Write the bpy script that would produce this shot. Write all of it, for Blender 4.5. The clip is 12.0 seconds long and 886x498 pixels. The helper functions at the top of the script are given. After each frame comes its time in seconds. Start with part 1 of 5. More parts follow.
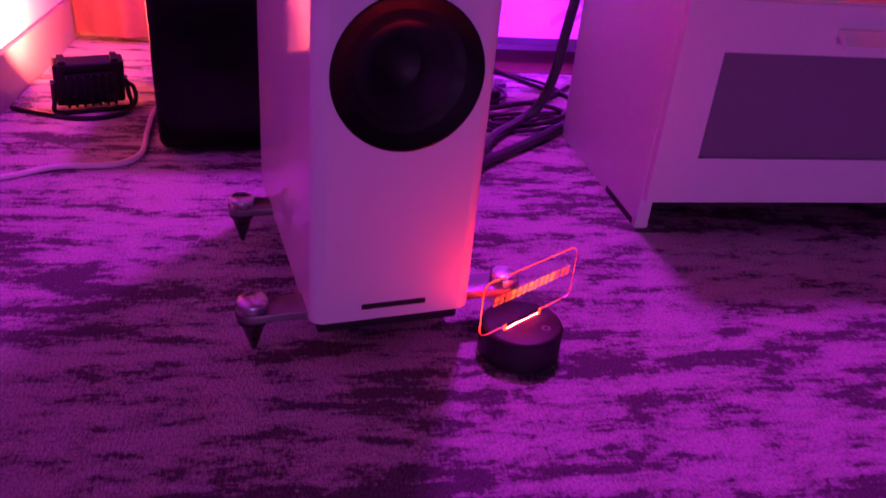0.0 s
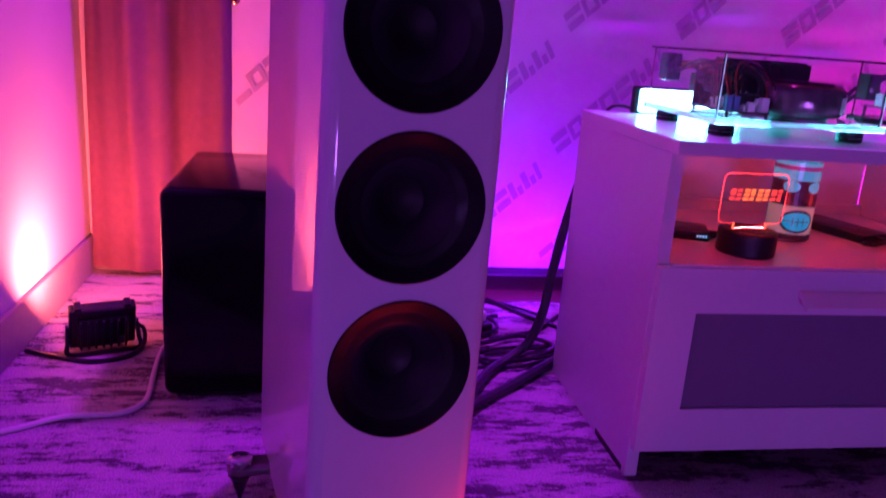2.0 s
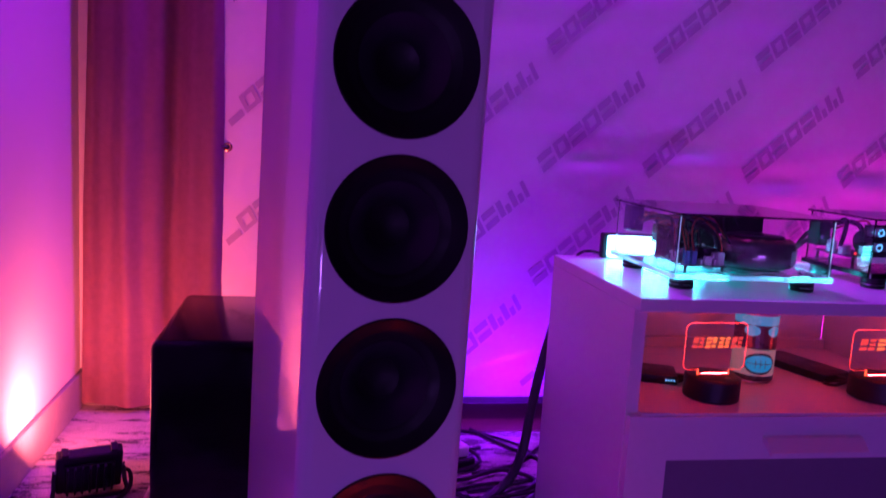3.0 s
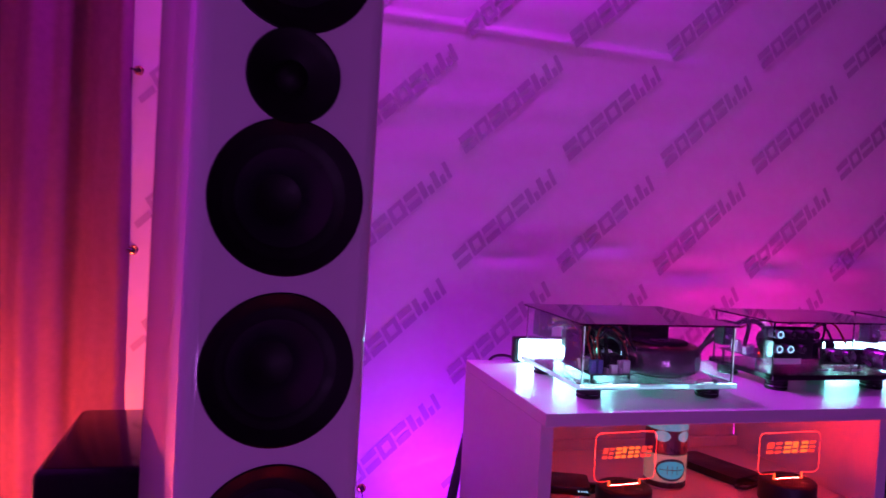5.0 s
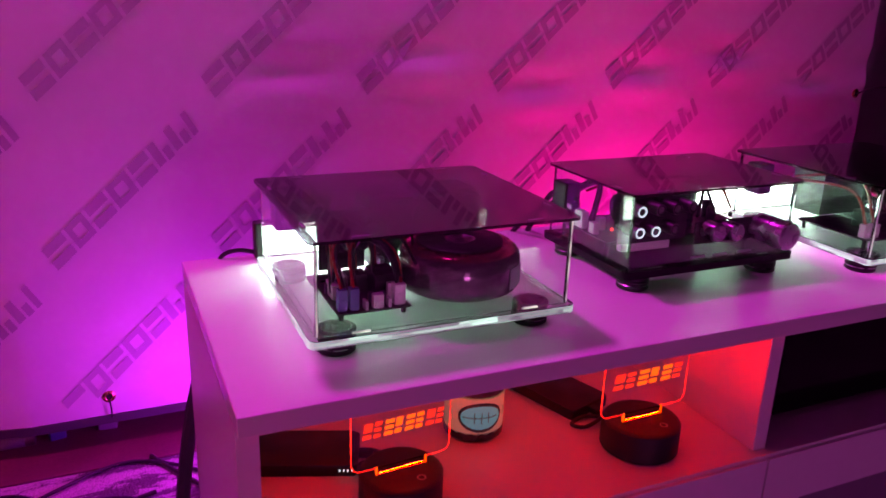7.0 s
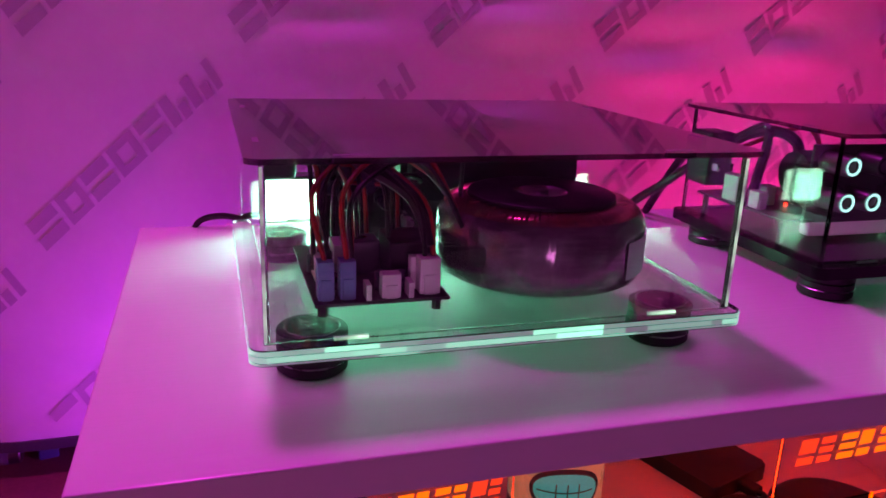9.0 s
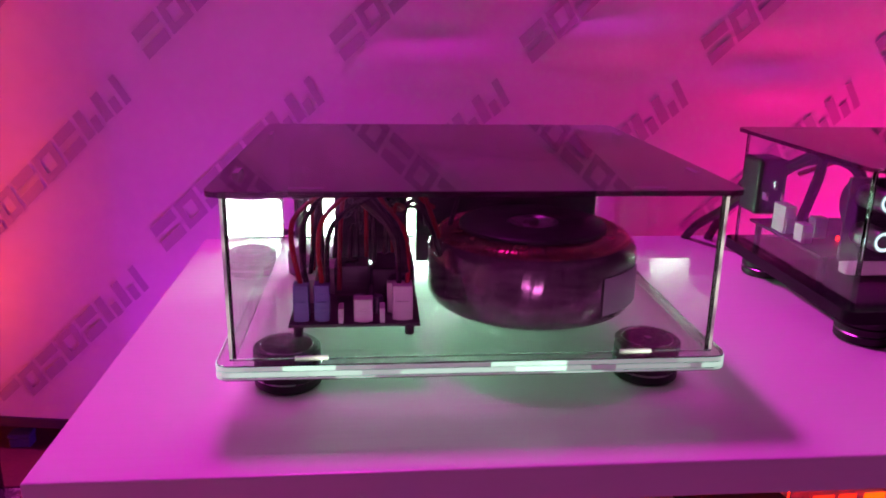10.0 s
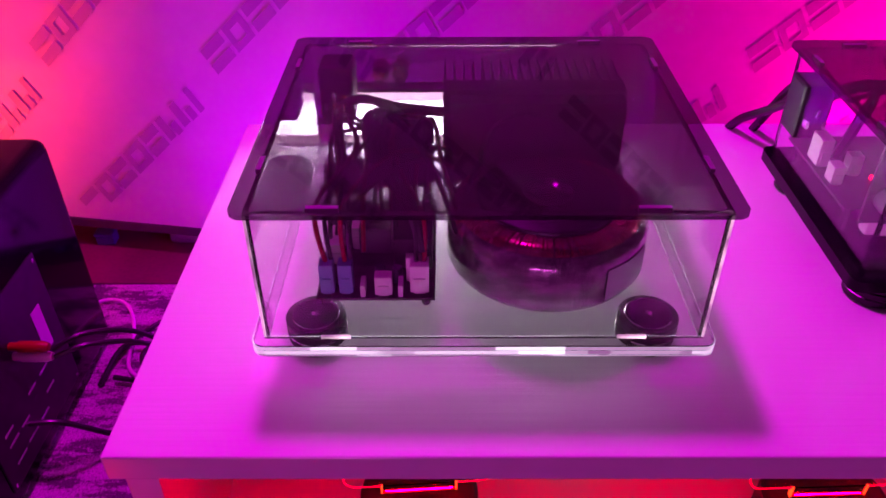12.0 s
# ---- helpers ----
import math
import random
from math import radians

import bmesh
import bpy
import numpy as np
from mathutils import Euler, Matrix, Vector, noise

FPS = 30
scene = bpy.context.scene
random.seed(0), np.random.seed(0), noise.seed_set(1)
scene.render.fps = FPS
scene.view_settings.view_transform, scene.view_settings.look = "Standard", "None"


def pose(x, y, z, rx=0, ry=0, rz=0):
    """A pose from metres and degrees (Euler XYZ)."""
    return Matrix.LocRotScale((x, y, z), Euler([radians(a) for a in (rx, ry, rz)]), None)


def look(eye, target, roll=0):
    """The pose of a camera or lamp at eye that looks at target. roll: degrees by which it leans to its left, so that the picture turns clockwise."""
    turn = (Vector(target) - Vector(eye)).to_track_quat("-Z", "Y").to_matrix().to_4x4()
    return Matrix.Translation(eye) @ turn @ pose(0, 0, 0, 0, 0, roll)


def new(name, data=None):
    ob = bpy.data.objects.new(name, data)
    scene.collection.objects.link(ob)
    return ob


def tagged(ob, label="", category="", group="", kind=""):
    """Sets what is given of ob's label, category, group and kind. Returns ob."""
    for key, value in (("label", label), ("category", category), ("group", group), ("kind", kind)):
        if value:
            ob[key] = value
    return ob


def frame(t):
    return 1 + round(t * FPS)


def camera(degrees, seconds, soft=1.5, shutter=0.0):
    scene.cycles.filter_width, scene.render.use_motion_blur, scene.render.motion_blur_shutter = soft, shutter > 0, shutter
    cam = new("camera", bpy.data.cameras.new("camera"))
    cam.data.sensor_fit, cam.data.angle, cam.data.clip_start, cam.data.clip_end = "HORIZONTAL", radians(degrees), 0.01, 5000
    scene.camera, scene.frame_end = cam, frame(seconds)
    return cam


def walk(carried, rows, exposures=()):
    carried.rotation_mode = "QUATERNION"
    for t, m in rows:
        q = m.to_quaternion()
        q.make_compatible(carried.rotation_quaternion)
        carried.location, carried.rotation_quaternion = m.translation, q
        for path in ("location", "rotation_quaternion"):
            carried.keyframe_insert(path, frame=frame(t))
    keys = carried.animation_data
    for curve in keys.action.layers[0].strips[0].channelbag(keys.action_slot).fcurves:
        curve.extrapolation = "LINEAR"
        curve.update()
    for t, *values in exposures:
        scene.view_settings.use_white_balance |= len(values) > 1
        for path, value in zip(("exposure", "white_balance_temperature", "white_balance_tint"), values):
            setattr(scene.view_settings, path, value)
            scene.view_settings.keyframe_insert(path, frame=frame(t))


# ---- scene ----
cam = camera(59.6, 12.0, soft=1.6, shutter=0.4)
PATH = [
    (0, (-0.493, -0.977, 0.529), (-0.154, 0.737, -0.444), 5.0),
    (0.5, (-0.491, -0.975, 0.552), (-0.159, 0.785, -0.339), 4.7),
    (1, (-0.491, -0.975, 0.577), (-0.168, 0.834, -0.213), 4.4),
    (1.5, (-0.493, -0.979, 0.611), (-0.169, 0.881, -0.05), 4.3),
    (2, (-0.493, -0.995, 0.65), (-0.158, 0.902, 0.111), 4.2),
    (2.5, (-0.486, -1.021, 0.701), (-0.147, 0.909, 0.301), 3.9),
    (3, (-0.490, -1.045, 0.745), (-0.133, 0.913, 0.46), 3.5),
    (3.5, (-0.488, -1.078, 0.789), (-0.14, 0.888, 0.669), 3.3),
    (3.7, (-0.482, -1.094, 0.807), (-0.133, 0.875, 0.755), 3.3),
    (5.3, (-0.402, -0.971, 0.805), (0.162, 0.945, 0.692), 2.2),
    (5.5, (-0.351, -0.918, 0.759), (0.246, 0.982, 0.572), 1.9),
    (6, (-0.231, -0.8, 0.733), (0.432, 1.044, 0.335), 2.1),
    (6.3, (-0.176, -0.715, 0.775), (0.55, 1.073, 0.248), 2.0),
    (6.5, (-0.137, -0.655, 0.836), (0.615, 1.103, 0.251), 1.9),
    (6.7, (-0.111, -0.626, 0.868), (0.668, 1.112, 0.257), 1.8),
    (8.3, (0.034, -0.283, 0.754), (0.8, 1.452, 0.118), 2.7),
    (8.5, (0.044, -0.281, 0.737), (0.761, 1.483, 0.125), 2.4),
    (9, (0.064, -0.296, 0.718), (0.626, 1.535, 0.144), 2.2),
    (9.5, (0.108, -0.306, 0.703), (0.478, 1.58, 0.152), 1.5),
    (10, (0.165, -0.324, 0.738), (0.334, 1.585, 0.165), 0.9),
    (10.5, (0.202, -0.335, 0.786), (0.225, 1.522, 0.044), 0.5),
    (11, (0.203, -0.337, 0.843), (0.176, 1.433, -0.088), 0.1),
    (11.5, (0.195, -0.31, 0.86), (0.174, 1.371, -0.223), -0.0),
    (12, (0.196, -0.283, 0.883), (0.19, 1.331, -0.298), -0.2),
]
EXPOSURES = [(0.0, 0.14, 5400, 6), (1.5, -0.1, 4600, 8), (2.5, -0.5, 3900, 8), (3.7, -0.68, 4000, 0), (5.3, -0.3, 5200, 10), (6.0, -0.25, 6100, 20), (6.5, -0.40, 8300, 42),
             (8.5, -0.66, 7600, -34), (9.5, -0.30, 7600, -26), (10.5, -0.42, 9400, 66), (11.0, -0.42, 9200, 100), (11.5, -0.38, 8600, 118), (12.0, -0.33, 8000, 132)]
walk(cam, [(t, look(eye, target, roll)) for t, eye, target, roll in PATH], EXPOSURES)


# ---- lights ----
def lamp(name, eye, target, size, watts, colour, size_y=None, spread=180):
    data = bpy.data.lights.new(name, "AREA")
    data.shape, data.size, data.size_y = "RECTANGLE", size, size_y or size
    data.energy, data.color, data.spread = watts, colour, radians(spread)
    ob = new(name, data)
    ob.matrix_world = look(eye, target)
    return ob


world = bpy.data.worlds.new("room_dusk")
scene.world = world
world.use_nodes = True
world.node_tree.nodes["Background"].inputs[0].default_value = (0.40, 0.02, 0.60, 1)
world.node_tree.nodes["Background"].inputs[1].default_value = 0.005

lamp("ceiling_wash_lamp", (0.0, 0.74, 2.36), (0.0, -0.1, 0.0), 0.18, 38, (0.84, 0.023, 0.90))
# Unseen fill added behind the camera to brighten the tower and bench fronts.
lamp("added_front_fill", (-0.30, -3.0, 0.12), (0.2, -0.1, 0.0), 0.60, 7.5, (0.68, 0.16, 0.74), 0.16, 130)
lamp("corner_flood_lamp", (-0.930, 0.570, 0.095), (-1.05, 0.76, 0.30), 0.09, 11.5, (1.0, 0.082, 0.040), 0.06, 172)
lamp("bench_flood_lamp", (0.10, 0.675, 0.105), (-0.10, 0.92, 0.24), 0.12, 2.2, (0.50, 0.012, 0.98), 0.05, 172)
lamp("bench_flood_lamp_far", (1.05, 0.62, 0.085), (1.0, 0.92, 0.6), 0.12, 3.8, (0.92, 0.005, 0.32), 0.05, 125)


# ---- materials ----
def material(name, colour, rough=0.5, metal=0.0, var=0.0, scale=8.0, bump=0.0, bump_scale=200.0, coat=0.0,
             stretch=(1, 1, 1), trans=0.0, rvar=0.22, emit=None, power=0.0, spec=0.5):
    """A procedural surface: base colour with large and fine variation, wear in the gloss, fine relief."""
    m = bpy.data.materials.new(name)
    m.use_nodes = True
    n, l = m.node_tree.nodes, m.node_tree.links
    b = n["Principled BSDF"]
    b.inputs["Base Color"].default_value = (*colour, 1)
    b.inputs["Roughness"].default_value = rough
    b.inputs["Metallic"].default_value = metal
    b.inputs["Coat Weight"].default_value = coat
    b.inputs["Coat Roughness"].default_value = 0.05
    b.inputs["Specular IOR Level"].default_value = spec
    if trans:
        b.inputs["Transmission Weight"].default_value = trans
        b.inputs["IOR"].default_value = 1.49
    if emit:
        b.inputs["Emission Color"].default_value = (*emit, 1)
        b.inputs["Emission Strength"].default_value = power
    if var or bump:
        tc, mp = n.new("ShaderNodeTexCoord"), n.new("ShaderNodeMapping")
        mp.inputs["Scale"].default_value = stretch
        l.new(tc.outputs["Object"], mp.inputs["Vector"])
    if var:
        big, fine = n.new("ShaderNodeTexNoise"), n.new("ShaderNodeTexNoise")
        big.inputs["Scale"].default_value, big.inputs["Detail"].default_value = scale, 4
        fine.inputs["Scale"].default_value, fine.inputs["Detail"].default_value = scale * 14, 3
        add = n.new("ShaderNodeMath")
        add.operation = "ADD"
        l.new(mp.outputs[0], big.inputs["Vector"])
        l.new(mp.outputs[0], fine.inputs["Vector"])
        l.new(big.outputs["Fac"], add.inputs[0])
        l.new(fine.outputs["Fac"], add.inputs[1])
        rng = n.new("ShaderNodeMapRange")
        rng.inputs["From Min"].default_value, rng.inputs["From Max"].default_value = 0.6, 1.4
        rng.inputs["To Min"].default_value, rng.inputs["To Max"].default_value = 1 - var, 1 + var * 0.5
        l.new(add.outputs[0], rng.inputs["Value"])
        mul = n.new("ShaderNodeMixRGB")
        mul.blend_type = "MULTIPLY"
        mul.inputs[0].default_value = 1
        mul.inputs[1].default_value = (*colour, 1)
        l.new(rng.outputs[0], mul.inputs[2])
        l.new(mul.outputs[0], b.inputs["Base Color"])
        rr = n.new("ShaderNodeMapRange")
        rr.inputs["From Min"].default_value, rr.inputs["From Max"].default_value = 0.3, 0.7
        rr.inputs["To Min"].default_value, rr.inputs["To Max"].default_value = rough * (1 - rvar), min(1, rough * (1 + rvar))
        l.new(big.outputs["Fac"], rr.inputs["Value"])
        l.new(rr.outputs[0], b.inputs["Roughness"])
    if bump:
        tex, bn = n.new("ShaderNodeTexNoise"), n.new("ShaderNodeBump")
        tex.inputs["Scale"].default_value, tex.inputs["Detail"].default_value = bump_scale, 3
        bn.inputs["Strength"].default_value, bn.inputs["Distance"].default_value = bump, 0.002
        l.new(mp.outputs[0], tex.inputs["Vector"])
        l.new(tex.outputs["Fac"], bn.inputs["Height"])
        l.new(bn.outputs[0], b.inputs["Normal"])
    return m


def carpet_material():
    m = bpy.data.materials.new("carpet")
    m.use_nodes = True
    n, l = m.node_tree.nodes, m.node_tree.links
    b = n["Principled BSDF"]
    b.inputs["Roughness"].default_value = 0.95
    b.inputs["Specular IOR Level"].default_value = 0.1
    tc = n.new("ShaderNodeTexCoord")

    def noise_of(sx, sy, scale, detail, rough=0.6):
        mp, t = n.new("ShaderNodeMapping"), n.new("ShaderNodeTexNoise")
        mp.inputs["Scale"].default_value = (sx, sy, 1)
        t.inputs["Scale"].default_value, t.inputs["Detail"].default_value, t.inputs["Roughness"].default_value = scale, detail, rough
        l.new(tc.outputs["Object"], mp.inputs["Vector"])
        l.new(mp.outputs[0], t.inputs["Vector"])
        return t.outputs["Fac"]

    def math_of(op, a, c):
        k = n.new("ShaderNodeMath")
        k.operation = op
        for i, v in enumerate((a, c)):
            if isinstance(v, (int, float)):
                k.inputs[i].default_value = v
            else:
                l.new(v, k.inputs[i])
        return k.outputs[0]

    streak = noise_of(6.0, 24.0, 1.0, 6, 0.66)
    patch = noise_of(1.7, 4.2, 1.0, 3)
    mottle = noise_of(24, 46, 1.0, 4, 0.72)
    tuft = noise_of(230, 90, 1.0, 2)
    tuft_b = noise_of(420, 260, 1.0, 1)
    v = math_of("ADD", math_of("MULTIPLY", streak, 1.0), math_of("MULTIPLY", patch, 0.42))
    v = math_of("ADD", v, math_of("MULTIPLY", mottle, 0.48))
    v = math_of("MULTIPLY", math_of("ADD", v, math_of("MULTIPLY", tuft, 0.20)), 0.903)
    ramp = n.new("ShaderNodeValToRGB")
    e = ramp.color_ramp.elements
    e[0].position, e[0].color = 0.860, (0.125, 0.12, 0.125, 1)
    e[1].position, e[1].color = 1.0, (0.52, 0.50, 0.50, 1)
    for at, tone in ((0.890, 0.19), (0.912, 0.35), (0.95, 0.42)):
        e.new(at).color = (tone, tone * 0.96, tone * 0.97, 1)
    l.new(v, ramp.inputs[0])
    mul = n.new("ShaderNodeMixRGB")
    mul.blend_type, mul.inputs[0].default_value = "MULTIPLY", 1
    l.new(ramp.outputs[0], mul.inputs[1])
    l.new(math_of("ADD", math_of("MULTIPLY", tuft_b, 1.5), 0.25), mul.inputs[2])
    l.new(mul.outputs[0], b.inputs["Base Color"])
    bn = n.new("ShaderNodeBump")
    bn.inputs["Strength"].default_value, bn.inputs["Distance"].default_value = 0.9, 0.004
    l.new(math_of("ADD", math_of("MULTIPLY", tuft, 1.0), math_of("MULTIPLY", tuft_b, 0.6)), bn.inputs["Height"])
    l.new(bn.outputs[0], b.inputs["Normal"])
    return m


CARPET = carpet_material()
WALLPAPER = material("ribbed_wallpaper", (0.68, 0.66, 0.66), 0.7, var=0.10, scale=3, bump=0.6, bump_scale=1.0, stretch=(420, 420, 6))
# Dark grey for the unseen walls and ceiling, set to cut bounced light.
BOUNCE_GREY = material("bounce_cutting_grey", (0.22, 0.21, 0.22), 0.8, var=0.1, scale=3, bump=0.1, bump_scale=300)
PLASTER = material("plaster", (0.6, 0.58, 0.6), 0.9, var=0.1, scale=2, bump=0.2)
SKIRTING = material("skirting_vinyl", (0.30, 0.28, 0.30), 0.45, var=0.15, scale=5, bump=0.1)
EDGE_STRIP = material("dark_floor_strip", (0.15, 0.055, 0.06), 0.5, var=0.3, scale=12, bump=0.2)
DRAPE = material("drape_cloth", (0.40, 0.17, 0.27), 0.85, var=0.15, scale=4, bump=0.4, bump_scale=700)
DARK_DRAPE = material("dark_drape_cloth", (0.03, 0.03, 0.035), 0.9, var=0.2, scale=6, bump=0.3, bump_scale=500)
VINYL = material("banner_vinyl", (0.78, 0.77, 0.78), 0.42, var=0.05, scale=2.5, bump=0.15, bump_scale=30)
PRINT = material("banner_print", (0.49, 0.46, 0.51), 0.45, var=0.08, scale=20)
HEM = material("banner_hem", (0.05, 0.05, 0.06), 0.6, var=0.2, scale=30)
WHITE_GLOSS = material("white_lacquer", (0.76, 0.75, 0.74), 0.07, var=0.02, scale=3, coat=0.2, spec=0.4)
BLACK_GLOSS = material("black_lacquer", (0.003, 0.003, 0.004), 0.12, var=0.2, scale=5, spec=0.16)
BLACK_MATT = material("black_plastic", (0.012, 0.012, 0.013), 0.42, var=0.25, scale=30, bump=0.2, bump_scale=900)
BLACK_RUBBER = material("black_rubber", (0.005, 0.005, 0.005), 0.42, var=0.2, scale=40)
DRIVER_BLACK = material("driver_black", (0.004, 0.004, 0.0045), 0.5, var=0.2, scale=40, spec=0.25)
CONE = material("speaker_cone", (0.016, 0.015, 0.020), 0.36, var=0.2, scale=40, bump=0.15, bump_scale=600)
SILVER = material("satin_aluminium", (0.72, 0.72, 0.74), 0.28, 1.0, var=0.05, scale=60)
GUNMETAL = material("grey_anodised", (0.30, 0.29, 0.29), 0.38, 1.0, var=0.05, scale=60)
CHROME = material("chrome", (0.85, 0.85, 0.86), 0.08, 1.0)
MELAMINE = material("white_foil_board", (0.78, 0.77, 0.77), 0.24, rvar=0.08, var=0.03, scale=4.0, bump=0.10, bump_scale=1.0, stretch=(6, 260, 60))
MELAMINE_SIDE = material("white_painted_board", (0.76, 0.75, 0.76), 0.36, var=0.04, scale=6, bump=0.05, bump_scale=80)
FROST = material("frosted_glass", (0.20, 0.20, 0.23), 0.35, var=0.05, scale=6, coat=0.2)
ACRYLIC = material("clear_acrylic", (0.97, 0.985, 0.98), 0.0, trans=1.0)


def smoked_sheet():
    """Thin smoked acrylic: tinted see-through with a gloss that grows towards grazing angles."""
    m = bpy.data.materials.new("smoked_acrylic")
    m.use_nodes = True
    n, l = m.node_tree.nodes, m.node_tree.links
    n.remove(n["Principled BSDF"])
    lw, pw, ad = n.new("ShaderNodeLayerWeight"), n.new("ShaderNodeMath"), n.new("ShaderNodeMath")
    pw.operation, pw.inputs[1].default_value = "POWER", 4.5
    ad.operation, ad.inputs[1].default_value, ad.inputs[2].default_value = "MULTIPLY_ADD", 0.85, 0.035
    lw.inputs["Blend"].default_value = 0.5
    l.new(lw.outputs["Facing"], pw.inputs[0])
    l.new(pw.outputs[0], ad.inputs[0])
    tr, gl, mx = n.new("ShaderNodeBsdfTransparent"), n.new("ShaderNodeBsdfGlossy"), n.new("ShaderNodeMixShader")
    tr.inputs["Color"].default_value = (0.38, 0.35, 0.38, 1)
    gl.inputs["Color"].default_value = (1, 1, 1, 1)
    gl.inputs["Roughness"].default_value = 0.015
    l.new(ad.outputs[0], mx.inputs[0])
    l.new(tr.outputs[0], mx.inputs[1])
    l.new(gl.outputs[0], mx.inputs[2])
    l.new(mx.outputs[0], n["Material Output"].inputs["Surface"])
    return m


SMOKED = smoked_sheet()
# Rim emission stands in for lamp light carried by the acrylic.
RIM_GLOW = material("painted_rim_glow", (0.9, 0.95, 0.95), 0.2, emit=(0.42, 1.0, 0.88), power=1.2)


def uneven_glow(m, scale, low, high, stretch=(1, 1, 1)):
    """Makes the emission on an edge uneven along its length."""
    n, l = m.node_tree.nodes, m.node_tree.links
    tc, t, r = n.new("ShaderNodeTexCoord"), n.new("ShaderNodeTexNoise"), n.new("ShaderNodeMapRange")
    t.inputs["Scale"].default_value, t.inputs["Detail"].default_value = scale, 3
    r.inputs["From Min"].default_value, r.inputs["From Max"].default_value = 0.36, 0.64
    r.inputs["To Min"].default_value, r.inputs["To Max"].default_value = low, high
    mp = n.new("ShaderNodeMapping")
    mp.inputs["Scale"].default_value = stretch
    l.new(tc.outputs["Object"], mp.inputs["Vector"])
    l.new(mp.outputs[0], t.inputs["Vector"])
    l.new(t.outputs["Fac"], r.inputs["Value"])
    l.new(r.outputs[0], n["Principled BSDF"].inputs["Emission Strength"])




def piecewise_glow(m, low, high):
    """Each loose rim piece emits at its own strength, standing in for transmitted light."""
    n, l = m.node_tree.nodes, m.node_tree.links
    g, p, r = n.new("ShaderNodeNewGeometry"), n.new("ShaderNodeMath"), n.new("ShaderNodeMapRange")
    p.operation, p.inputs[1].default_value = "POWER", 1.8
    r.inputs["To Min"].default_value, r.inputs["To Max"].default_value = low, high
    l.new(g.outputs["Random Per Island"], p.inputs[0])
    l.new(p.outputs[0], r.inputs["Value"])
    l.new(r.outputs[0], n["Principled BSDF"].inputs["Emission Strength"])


piecewise_glow(RIM_GLOW, 0.12, 1.9)
RED_EDGE = material("red_lit_edge", (0.8, 0.1, 0.05), 0.3, emit=(1.0, 0.022, 0.014), power=7)
uneven_glow(RED_EDGE, 16, 0.4, 11)
TAB = material("frosted_tab", (0.17, 0.165, 0.175), 0.35, var=0.15, scale=90)
# Spike steel, darkened to put in the shade beneath the arms.
SPIKE = material("shaded_spike_steel", (0.10, 0.10, 0.105), 0.3, 1.0, var=0.1, scale=60)
AMBER = material("amber_lit_engraving", (0.8, 0.3, 0.05), 0.3, emit=(1.0, 0.11, 0.008), power=2.2)
RUBY = material("red_lit_engraving", (0.8, 0.1, 0.05), 0.3, emit=(1.0, 0.045, 0.02), power=1.3)
SLOT = material("dim_red_slot", (0.5, 0.05, 0.04), 0.3, emit=(1.0, 0.02, 0.03), power=0.5)
# Emission painted on panel edges and base tabs, imitating light caught in the acrylic.
EDGE_GLOW = material("painted_edge_glow", (0.85, 0.88, 0.88), 0.25, emit=(0.8, 1.0, 0.95), power=0.5)
uneven_glow(EDGE_GLOW, 1.0, 0.03, 0.9, (60, 60, 60))
WHITE_LED = material("led_diffuser", (0.9, 0.9, 0.9), 0.4, emit=(0.72, 1.0, 0.96), power=9)
BLUE_LED = material("indicator_led", (0.5, 0.8, 0.9), 0.4, emit=(0.5, 0.85, 1.0), power=2)
RED_LED = material("red_indicator", (0.8, 0.1, 0.1), 0.4, emit=(1.0, 0.02, 0.02), power=5)
BOARD = material("circuit_board", (0.02, 0.018, 0.022), 0.35, var=0.3, scale=60)
GREEN_BOARD = material("green_circuit_board", (0.03, 0.20, 0.12), 0.3, var=0.3, scale=60)
NYLON = material("white_nylon", (0.72, 0.68, 0.66), 0.5, var=0.06, scale=60)
BLUE_NYLON = material("blue_nylon", (0.13, 0.20, 0.38), 0.5, var=0.1, scale=60)
GREY_PLASTIC = material("grey_plastic", (0.17, 0.19, 0.19), 0.45, var=0.15, scale=40)
DARK_BLUE = material("dark_blue_plastic", (0.04, 0.06, 0.16), 0.45, var=0.15, scale=40)
CRINKLED = material("crinkled_film", (0.012, 0.012, 0.014), 0.16, var=0.2, scale=60, bump=1.0, bump_scale=230)
RED_WIRE = material("red_wire", (0.34, 0.015, 0.012), 0.35, var=0.1, scale=60)
BLACK_WIRE = material("black_wire", (0.012, 0.012, 0.013), 0.35, var=0.2, scale=60)
WHITE_WIRE = material("white_wire", (0.75, 0.74, 0.73), 0.4, var=0.06, scale=60)
PURPLE_WIRE = material("braided_wire", (0.035, 0.035, 0.045), 0.4, var=0.3, scale=90, bump=0.5, bump_scale=700)
COPPER = material("lacquered_winding", (0.72, 0.30, 0.24), 0.24, 0.9, var=0.35, scale=50, coat=0.4)
TAPE = material("winding_film", (0.30, 0.26, 0.27), 0.2, 0.75, var=0.8, scale=34, coat=0.8, bump=1.0, bump_scale=70, stretch=(1, 1, 0.22))
PAPER = material("label_paper", (0.62, 0.60, 0.58), 0.5, var=0.08, scale=40)
INK = material("grey_print", (0.35, 0.35, 0.37), 0.5, var=0.1, scale=60)
CAPACITOR = material("capacitor_sleeve", (0.03, 0.03, 0.06), 0.3, var=0.2, scale=50)
# Teal and cream print carry emission that stands in for light on the tumbler.
TEAL = material("teal_print_added_glow", (0.14, 0.76, 0.78), 0.3, var=0.15, scale=40, coat=0.3, emit=(0.06, 0.62, 0.60), power=0.34)
